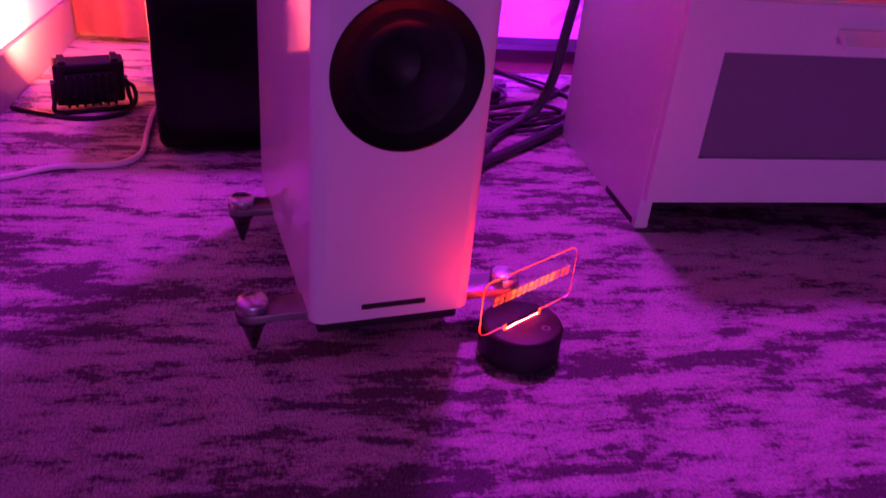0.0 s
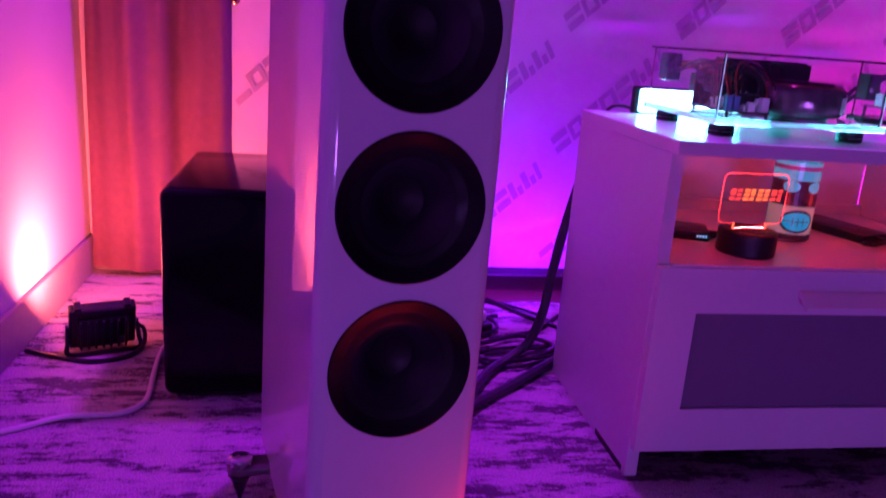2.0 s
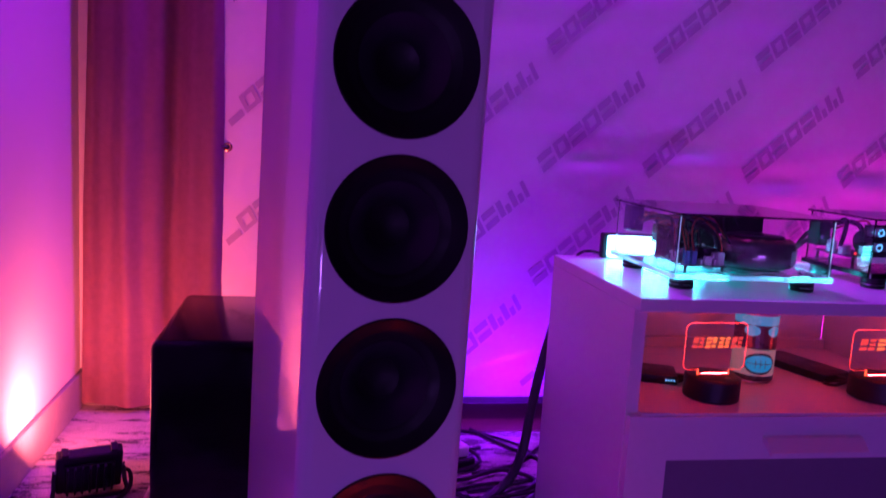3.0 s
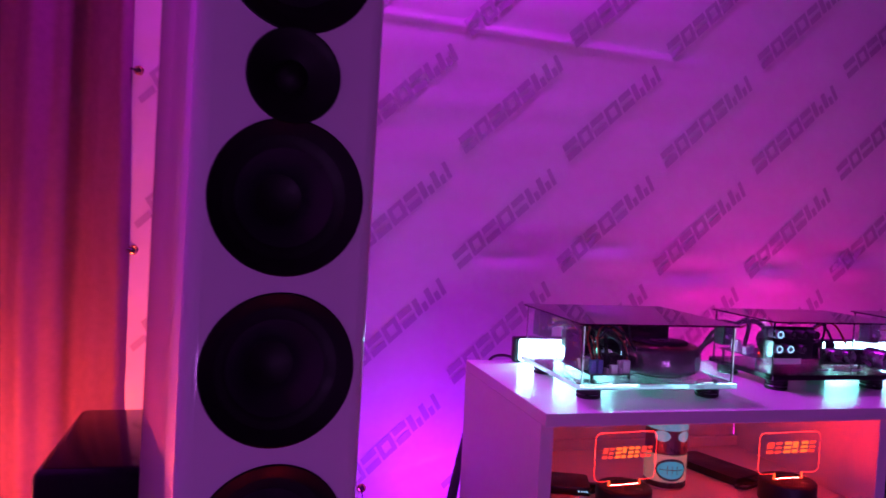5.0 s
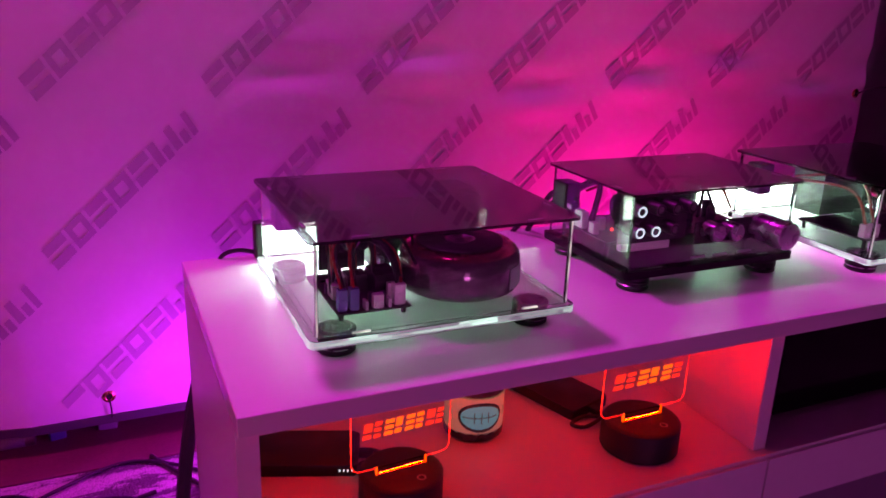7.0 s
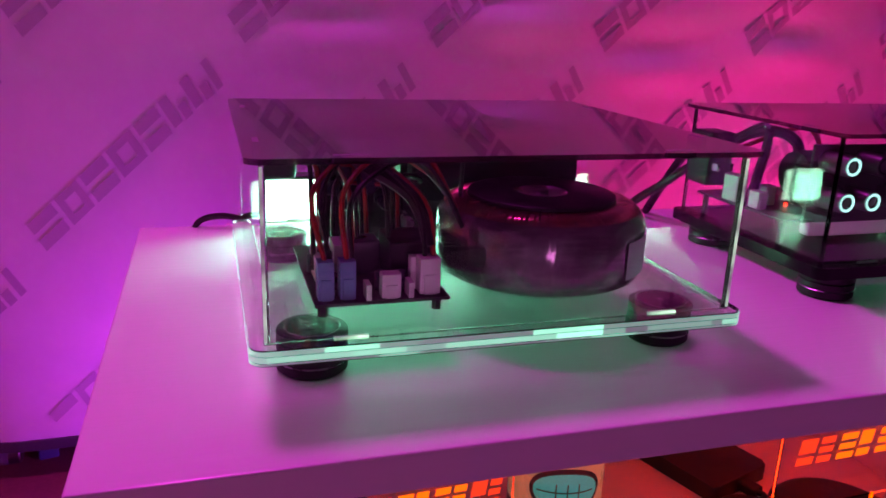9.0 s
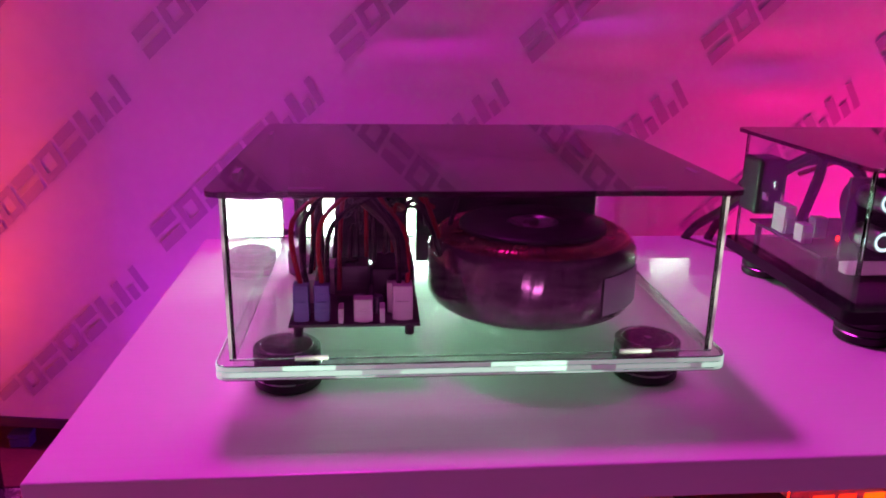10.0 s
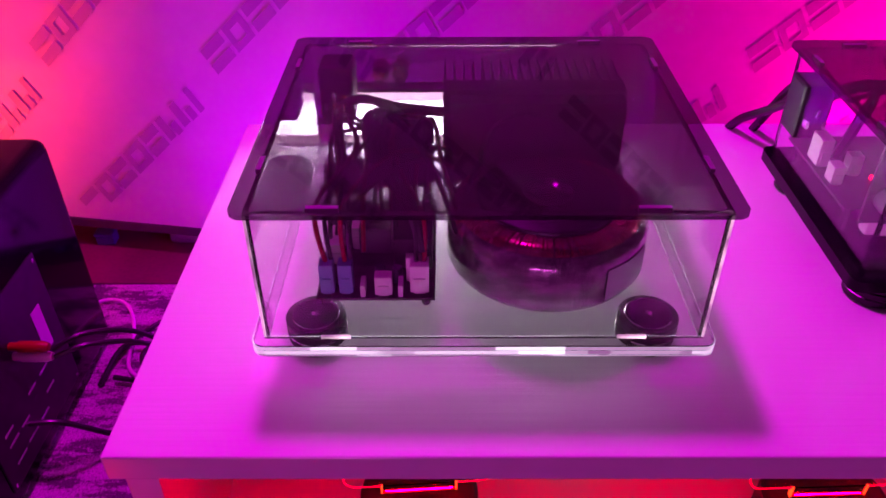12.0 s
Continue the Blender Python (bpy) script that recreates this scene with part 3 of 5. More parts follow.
def bench():
    root = thing("tv_bench", pose(0, 0, 0), "long white low bench with open compartments above frosted-front drawers", "TV bench")
    part("top_board", box(0, L, 0, DEEP, 0.510, HIGH, 0.0012), MELAMINE, root)
    for x in (0, W - 0.010, 2 * W - 0.010, L - 0.020):
        if x in (0, L - 0.020):
            part("side_panel", slab([(x, 0.016), (x, DEEP - 0.002), (x + 0.020, DEEP - 0.002), (x + 0.020, 0.016)], 0.0, 0.5099), MELAMINE_SIDE, root)
        else:
            part("divider", box(x, x + 0.020, 0.016, DEEP - 0.012, 0.352, 0.5099, 0.0008), MELAMINE_SIDE, root)
    for k in range(3):
        x0 = 0.020 if k == 0 else k * W + 0.010
        x1 = (k + 1) * W - 0.010 if k < 2 else L - 0.020
        part("back_panel", box(x0 + 0.0005, x1 - 0.0005, DEEP - 0.010, DEEP - 0.004, 0.06, 0.5095), MELAMINE_SIDE, root)
        part("back_rail", box(x0 + 0.0005, x1 - 0.0005, DEEP - 0.026, DEEP - 0.0105, 0.352, 0.372, 0.001), MELAMINE_SIDE, root)
    part("shelf", box(0.0202, L - 0.0202, 0.004, DEEP - 0.0105, 0.334, 0.352, 0.0008), MELAMINE, root)
    part("bottom_panel", box(0.0202, L - 0.0202, 0.03, DEEP - 0.0105, 0.058, 0.072), MELAMINE_SIDE, root)
    # Toe board is black to put in the shade under the drawers.
    part("toe_board", box(0.0202, L - 0.0202, 0.20, 0.215, 0.0, 0.058), BLACK_MATT, root, "recessed toe board, its shade put in as black")
    for k in range(3):
        a, b = k * W + 0.0015, (k + 1) * W - 0.0015
        lo, hi = 0.052, 0.348
        wx0, wx1, wz0, wz1 = k * W + 0.066, k * W + 0.548, 0.123, 0.279
        bm = bmesh.new()
        for q in ((a, wx0, lo, hi), (wx1, b, lo, hi), (wx0, wx1, lo, wz0), (wx0, wx1, wz1, hi)):
            box(q[0], q[1], -0.001, 0.0145, q[2], q[3], 0, bm=bm)
        bmesh.ops.remove_doubles(bm, verts=bm.verts, dist=1e-5)
        d = part("drawer_front", bm, MELAMINE_SIDE, root)
        part("frosted_pane", box(wx0 + 0.0004, wx1 - 0.0004, 0.006, 0.0105, wz0 + 0.0004, wz1 - 0.0004), FROST, d, "dark frosted glass pane")
        hb = bmesh.new()
        hx0, hx1 = k * W + 0.224, k * W + 0.392
        sec = [(-0.001, 0.318), (-0.010, 0.3165), (-0.029, 0.300), (-0.029, 0.2945), (-0.024, 0.2945), (-0.009, 0.307), (-0.001, 0.3075)]
        e0 = [hb.verts.new((hx0, y, z)) for y, z in sec]
        e1 = [hb.verts.new((hx1, y, z)) for y, z in sec]
        hb.faces.new(e0)
        hb.faces.new(e1[::-1])
        for i in range(len(sec)):
            j = (i + 1) % len(sec)
            hb.faces.new((e0[i], e0[j], e1[j], e1[i]))
        part("handle", hb, MELAMINE, d)
    # Black strip along the bottom of the left side panel.
    part("black_foot_strip", box(-0.0006, 0.004, 0.03, 0.15, 0.0, 0.010), BLACK_MATT, root, "black strip along the lower edge of the side panel")


bench()


# ---- lit name plaques on round bases ----
def glyphs(x0, x1, z0, z1, count, y, root):
    """Plain slanted bars where the engraving stands."""
    w, tall = (x1 - x0) / count, z1 - z0
    for k in range(count):
        a, b = x0 + k * w, x0 + (k + (0.82, 0.70, 0.84, 0.66)[k % 4]) * w
        bm = bmesh.new()
        for lo, hi in ((0, 0.26), (0.38, 0.62), (0.74, 1)) if k % 3 else ((0, 0.30), (0.44, 1)):
            bm.faces.new([bm.verts.new((x + 0.16 * tall * c, y, z0 + tall * c)) for x, c in ((a, lo), (b, lo), (b, hi), (a, hi))])
        part("engraved_bar", bm, AMBER if 0.2 * count < k < 0.75 * count else RUBY, root)


def plaque(at, turn, base_r, base_h, wide, low, high, count, text, label, watts, shift=0.0):
    root = thing("lit_plaque", pose(*at, 0, 0, turn), label, "lamp", "lit plaques")
    base = part("base", lathe([(0, 0), (base_r - 0.002, 0), (base_r, 0.002), (base_r, base_h - 0.003), (base_r - 0.002, base_h - 0.0008), (base_r - 0.006, base_h), (0, base_h)], 56), BLACK_MATT, root, "round black plastic base", smooth=True)
    part("touch_mark", lathe([(0.0035, base_h + 0.0003), (0.0048, base_h + 0.0004)], 24, pose(0.012, -base_r * 0.55, 0)), INK, base)
    x0, x1 = -wide / 2 + shift, wide / 2 + shift
    pane = part("acrylic_sheet", slab([(x, z) for x, z in rounded(x0, x1, low, high, 0.010)], -0.0015, 0.0015), ACRYLIC, root, "clear engraved acrylic sheet")
    pane.matrix_local = Matrix.Rotation(radians(90), 4, "X")
    clear(pane)
    tab = 0.028
    part("socket_tab", box(-tab, tab, -0.0015, 0.0015, base_h, low), ACRYLIC, root).visible_shadow = False
    outline = [(x, 0, z) for x, z in rounded(x0, x1, low, high, 0.010, 4)]
    bm = bmesh.new()
    for (xa, _, za), (xb, _, zb) in zip(outline, outline[1:] + outline[:1]):
        if abs(za - low) < 1e-6 and abs(zb - low) < 1e-6:
            for p, q in ((xa, -tab), (tab, xb)) if xa < xb else ((xb, -tab), (tab, xa)):
                tube([(p, 0, za), (q, 0, za)], 0.0004, 6, 1, bm)
            continue
        tube([(xa, 0, za), (xb, 0, zb)], 0.00045, 6, 1, bm)
    part("glowing_rim", bm, RED_EDGE, root, "red edge-lit rim")
    for x in (-tab, tab):
        part("glowing_tab_edge", box(x - 0.0007, x + 0.0007, -0.0016, 0.0016, base_h, low + 0.001), AMBER, root)
    part("light_slot", box(-tab, tab, -0.0011, 0.0011, base_h - 0.001, base_h + 0.0006), SLOT, root, "dim red slot")
    zt0, zt1 = text
    glyphs(x0 + 0.10 * wide, x1 - 0.06 * wide, low + (high - low) * zt0, low + (high - low) * zt1, count, -0.0019, root)
    m = pose(*at, 0, 0, turn)
    glow = lamp("plaque_lamp", m @ Vector((0, 0, base_h + 0.0016)), m @ Vector((0, 0, base_h + 1)), 0.05, watts * 0.78, (1.0, 0.010, 0.006), 0.0012)
    glow.matrix_world = m @ pose(0, 0, base_h + 0.0016, 180, 0, 0)
    return root


plaque((0.176, 0.082, 0.352), 4, 0.0445, 0.038, 0.112, 0.046, 0.124, 8, (0.47, 0.70), "lit acrylic name plaque on a round black base", 0.55)
plaque((0.482, 0.078, 0.352), 2, 0.0465, 0.038, 0.124, 0.048, 0.118, 6, (0.50, 0.78), "lit acrylic name plaque standing beside a power bank", 0.66)
plaque((-0.258, -0.282, 0), 33, 0.047, 0.040, 0.150, 0.046, 0.112, 14, (0.52, 0.68), "lit acrylic sign on a round black base, standing on the carpet", 0.55, shift=0.006)


# ---- things in the compartments ----
def tumbler():
    root = thing("tumbler", pose(0.309, 0.182, 0.352), "clear tumbler with teal and cream print, glow added to the print", "glass")
    r, h = 0.0365, 0.140
    part("glass", lathe([(0, 0), (r - 0.003, 0), (r, 0.004), (r, h), (r - 0.0022, h), (r - 0.0022, 0.006), (0, 0.006)], 56), ACRYLIC, root, smooth=True).visible_shadow = False

    def wrap(name, mat, shape, off):
        """A printed patch on the wall: shape gives (angle, low, high) columns."""
        bm = bmesh.new()
        cols = []
        for a, z0, z1 in shape:
            c, s = math.cos(radians(a)), math.sin(radians(a))
            cols.append([bm.verts.new(((r + off) * c, (r + off) * s, z0)), bm.verts.new(((r + off) * c, (r + off) * s, z1))])
        for p, q in zip(cols, cols[1:]):
            bm.faces.new((p[0], q[0], q[1], p[1]))
        part(name, bm, mat, root)

    full = [a * 10 for a in range(37)]
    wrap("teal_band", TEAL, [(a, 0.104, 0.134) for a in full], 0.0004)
    wrap("lilac_band", LILAC, [(a, 0.121, 0.128) for a in full], 0.0007)
    wrap("brown_band", BROWN, [(a, 0.062, 0.104) for a in full], 0.0004)
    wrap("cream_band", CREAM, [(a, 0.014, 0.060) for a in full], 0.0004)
    wrap("brown_foot_band", BROWN, [(a, 0.004, 0.012 + 0.002 * (a % 20 == 0)) for a in full], 0.0004)

    def oval(name, mat, a0, da, zc, dz, off):
        wrap(name, mat, [(a0 + da * math.cos(math.pi * (1 - i / 16)), zc - dz * math.sin(math.pi * i / 16) - 1e-4, zc + dz * math.sin(math.pi * i / 16) + 1e-4) for i in range(17)], off)

    oval("brown_oval", BROWN, 258, 44, 0.036, 0.0195, 0.0008)
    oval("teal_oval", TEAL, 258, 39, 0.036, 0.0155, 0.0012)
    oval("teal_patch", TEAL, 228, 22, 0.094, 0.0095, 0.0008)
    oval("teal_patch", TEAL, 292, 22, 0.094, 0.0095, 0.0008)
    wrap("brown_stroke", BROWN, [(a, 0.0355, 0.0366) for a in range(224, 294, 6)], 0.0016)
    for a in (245, 258, 271):
        wrap("brown_stroke", BROWN, [(a, 0.029, 0.043), (a + 1.5, 0.029, 0.043)], 0.0016)


tumbler()


def power_bank(at, turn, length, label, dots):
    root = thing("power_bank", pose(*at, 0, 0, turn), label, "power bank", "power banks")
    part("case", slab(rounded(-length / 2, length / 2, -0.036, 0.036, 0.006), 0, 0.014, 0.002), BLACK_MATT, root, smooth=True)
    for k in range(dots):
        part("indicator", box(length / 2 - 0.020 + 0.0045 * k, length / 2 - 0.0185 + 0.0045 * k, -0.0364, -0.0359, 0.006, 0.0085), BLUE_LED, root)
    part("usb_plug", box(length / 2 - 0.0004, length / 2 + 0.016, -0.006, 0.006, 0.003, 0.011, 0.0015), BLACK_MATT, root)


power_bank((0.092, 0.195, 0.352), -20, 0.140, "black power bank with four small lights, lying in the compartment", 4)
power_bank((0.447, 0.235, 0.352), -72, 0.150, "black power bank lying flat behind a lit plaque", 0)


def cord(name, pts, r, mat, label, category="cable", seg=8):
    ob = part(name, tube(pts, r, seg), mat, smooth=True)
    return tagged(ob, label, category)


cord("usb_cable", [(0.172, 0.172, 0.359), (0.178, 0.150, 0.366), (0.160, 0.128, 0.372), (0.146, 0.130, 0.362), (0.150, 0.150, 0.357), (0.168, 0.150, 0.36), (0.176, 0.130, 0.362)], 0.0028, BLACK_WIRE, "short black charging cable looped behind the plaque")
cord("usb_cable", [(0.472, 0.153, 0.359), (0.474, 0.140, 0.360), (0.440, 0.128, 0.357), (0.428, 0.142, 0.356), (0.455, 0.150, 0.357), (0.482, 0.128, 0.36)], 0.0026, BLACK_WIRE, "short black charging cable looped beside the plaque")


def dark_unit():
    root = thing("audio_unit", pose(0.90, 0.20, 0.352), "black boxy audio unit filling the middle compartment", "audio unit")
    part("case", box(-0.225, 0.225, -0.135, 0.14, 0.008, 0.145, 0.003), BLACK_MATT, root)
    part("fascia", box(-0.223, 0.223, -0.141, -0.1352, 0.010, 0.143, 0.002), BLACK_GLOSS, root)
    for sx in (-0.19, 0.19):
        for sy in (-0.1, 0.1):
            part("foot", lathe([(0.0, 0), (0.015, 0), (0.015, 0.0085), (0, 0.0085)], 20, pose(sx, sy, 0)), BLACK_RUBBER, root)


dark_unit()


# ---- the open acrylic amplifiers ----
def puck(root, x, y, ridges=2):
    prof = [(0.0, 0.0), (0.0178, 0.0)]
    for k in range(ridges + 1):
        z = 0.0015 + 0.0058 * k
        prof += [(0.0195, z), (0.0195, z + 0.0044), (0.0181, z + 0.0050), (0.0181, z + 0.0056)]
    prof += [(0.0178, 0.0188), (0.0, 0.0188)]
    f = part("foot", lathe(prof, 36, pose(x, y, 0)), BLACK_RUBBER, root, smooth=True)
    part("foot_ring", lathe([(0.0192, 0.0061), (0.0199, 0.0066), (0.0192, 0.0071)], 36, pose(x, y, 0)), SILVER, f, smooth=True)
    part("foot_top", lathe([(0.0148, 0.0188), (0.0151, 0.01915), (0.0154, 0.0188)], 30, pose(x, y, 0)), SILVER, f, smooth=True)
    part("foot_pad", lathe([(0.0, 0.01895), (0.0140, 0.01895), (0.0146, 0.0188)], 30, pose(x, y, 0)), CRINKLED, f)
    part("screw", lathe([(0.0, 0.01915), (0.0025, 0.0190), (0.003, 0.0188)], 12, pose(x, y, 0)), CHROME, f, smooth=True)


def acrylic_case(root, wide, deep, base_mat, plate=0.0088):
    """Base plate, four walls and lid; x from 0 to wide, y from 0 to deep. Returns the base's top."""
    z0, z1 = 0.0192, 0.0192 + plate
    clear(part("base_plate", slab(rounded(0, wide, 0, deep, 0.008), z0, z1), base_mat, root, "clear acrylic base plate" if base_mat is ACRYLIC else "black acrylic base plate"))
    t, e, zt = 0.0032, 0.007, 0.1197
    clear(part("front_panel", box(e, wide - e, e, e + t, z1 - 0.001, zt, 0.0003, 1), ACRYLIC, root))
    clear(part("rear_panel", box(e, wide - e, deep - e - t, deep - e, z1 - 0.001, zt, 0.0003, 1), ACRYLIC, root))
    for x in (e, wide - e - t):
        clear(part("side_panel", box(x, x + t, e + t + 0.0003, deep - e - t - 0.0003, z1 - 0.001, zt, 0.0003, 1), ACRYLIC, root))
    lid = part("lid", slab(rounded(0, wide, 0, deep, 0.008), 0.1200, 0.1230), SMOKED, root, "smoked acrylic lid")
    for x in (wide * 0.18, wide * 0.82):
        for y in (e + t / 2, deep - e - t / 2):
            part("lid_tab", box(x - 0.009, x + 0.009, y - 0.0016, y + 0.0016, 0.1198, 0.12305), TAB, lid)
            part("base_tab", box(x - 0.009, x + 0.009, y - 0.0016, y + 0.0016, z1 - 0.0012, z1 + 0.0012), EDGE_GLOW if base_mat is ACRYLIC else TAB, root)
    for x in (e + t / 2, wide - e - t / 2):
        for y in (deep * 0.22, deep * 0.80):
            part("lid_tab", box(x - 0.0016, x + 0.0016, y - 0.008, y + 0.008, 0.1198, 0.12305), TAB, lid)
    return z1


def rim_glow_strips(root, wide, deep):
    """Emissive strips on the base plate's rim and corners, imitating light carried by acrylic."""
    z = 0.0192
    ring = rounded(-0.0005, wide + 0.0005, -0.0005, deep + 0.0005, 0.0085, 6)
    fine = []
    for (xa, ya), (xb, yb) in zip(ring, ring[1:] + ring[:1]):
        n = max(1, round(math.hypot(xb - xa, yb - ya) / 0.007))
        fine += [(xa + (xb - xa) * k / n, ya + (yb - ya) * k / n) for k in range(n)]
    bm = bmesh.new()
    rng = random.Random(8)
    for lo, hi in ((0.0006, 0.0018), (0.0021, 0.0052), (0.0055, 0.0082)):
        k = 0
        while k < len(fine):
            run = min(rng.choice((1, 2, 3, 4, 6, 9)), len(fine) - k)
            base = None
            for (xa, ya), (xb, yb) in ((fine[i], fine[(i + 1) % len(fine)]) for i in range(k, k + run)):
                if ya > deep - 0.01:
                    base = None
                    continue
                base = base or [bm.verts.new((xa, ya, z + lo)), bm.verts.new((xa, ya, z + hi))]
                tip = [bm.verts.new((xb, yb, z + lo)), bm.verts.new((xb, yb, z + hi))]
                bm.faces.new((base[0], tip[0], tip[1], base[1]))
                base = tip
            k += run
    part("glow_rim", bm, RIM_GLOW, root, "rim of the base plate, edge light added as glow")
    for x in (0.0072, wide - 0.0087):
        part("glow_corner_strip", box(x, x + 0.0015, 0.0066, 0.0074, z + 0.010, 0.118), EDGE_GLOW, root, "corner edge of the clear panels, brightness added as glow")


def toroid(root, x, y, z, r, h):
    m = pose(x, y, z)
    prof = [(0.020, 0.006), (r - 0.008, 0.005), (r - 0.002, 0.009), (r, 0.014), (r - 0.0003, h - 0.0115), (r - 0.0022, h - 0.0068), (r - 0.0048, h - 0.0042)]
    part("lower_pad", lathe([(0, 0), (r - 0.022, 0), (r - 0.021, 0.0052), (0, 0.0052)], 48, m), BLACK_RUBBER, root)
    t = part("transformer", lathe(prof, 64, m), TAPE, root, "film-wrapped toroidal transformer", smooth=True)
    bm = bmesh.new()
    rng = random.Random(8)
    n = 150
    for k in range(n):
        a0 = 2 * math.pi * (k + rng.uniform(-0.3, 0.3)) / n
        pts = []
        for rr, zz in ((r - 0.0058, h - 0.0050), (r - 0.0082, h - 0.0026), (r - 0.0125, h - 0.0010), (r - 0.022, h - 0.0006)):
            pts.append((x + rr * math.cos(a0), y + rr * math.sin(a0), z + zz))
        tube(pts, rng.uniform(0.0010, 0.0015), 5, 2, bm)
    part("winding", bm, COPPER, t, "lacquered copper winding shoulder", smooth=True)
    part("inner_fill", lathe([(r - 0.002, h - 0.012), (r - 0.010, h - 0.003), (0.02, h - 0.002), (0, h - 0.002)], 48, m), TAPE, t)
    part("rubber_pad", lathe([(r - 0.021, h - 0.001), (r - 0.0196, h + 0.0008), (r - 0.0200, h + 0.0026), (r - 0.0212, h + 0.0034), (0.018, h + 0.0034), (0.015, h + 0.0008), (0.010, h - 0.003), (0, h - 0.003)], 56, m), BLACK_RUBBER, t, smooth=True)
    part("bolt_washer", lathe([(0.0165, h + 0.0032), (0.0145, h + 0.0036), (0.0095, h + 0.0008), (0.006, h + 0.0004)], 40, m), CHROME, t, smooth=True)
    part("bolt", lathe([(0.0055, h - 0.001), (0.0055, h + 0.0045), (0.003, h + 0.005), (0, h + 0.0047)], 6, m), CHROME, t)
    bm = bmesh.new()
    for k in range(9):
        a0, a1 = radians(-62 + 4 * k), radians(-58 + 4 * k)
        q = [((r + 0.0006) * math.cos(a), (r + 0.0006) * math.sin(a)) for a in (a0, a1)]
        bm.faces.new([bm.verts.new((x + q[i][0], y + q[i][1], z + zz)) for i, zz in ((0, 0.014), (1, 0.014), (1, h - 0.016), (0, h - 0.016))])
    part("rating_label", bm, INK, t, "faded rating label")


def connector(root, x, y, z, w, d, h, mat):
    c = part("connector", box(x - w / 2, x + w / 2, y - d / 2, y + d / 2, z, z + h, 0.0006), mat, root)
    box_bm = box(x - w * 0.3, x + w * 0.3, y - d / 2 - 0.001, y - d / 2 + 0.0005, z, z + h * 0.55, bm=None)
    part("latch", box_bm, mat, c)


def iec(root, x, y, z):
    s = part("mains_inlet", box(x - 0.0135, x + 0.0135, y - 0.030, y, z, z + 0.046, 0.003), BLACK_MATT, root, "black mains inlet")
    for k in range(3):
        part("terminal", box(x - 0.009 + 0.0065 * k, x - 0.006 + 0.0065 * k, y - 0.040, y - 0.0301, z + 0.014 + 0.009 * (k % 2), z + 0.021 + 0.009 * (k % 2), 0.0004), CHROME, s)


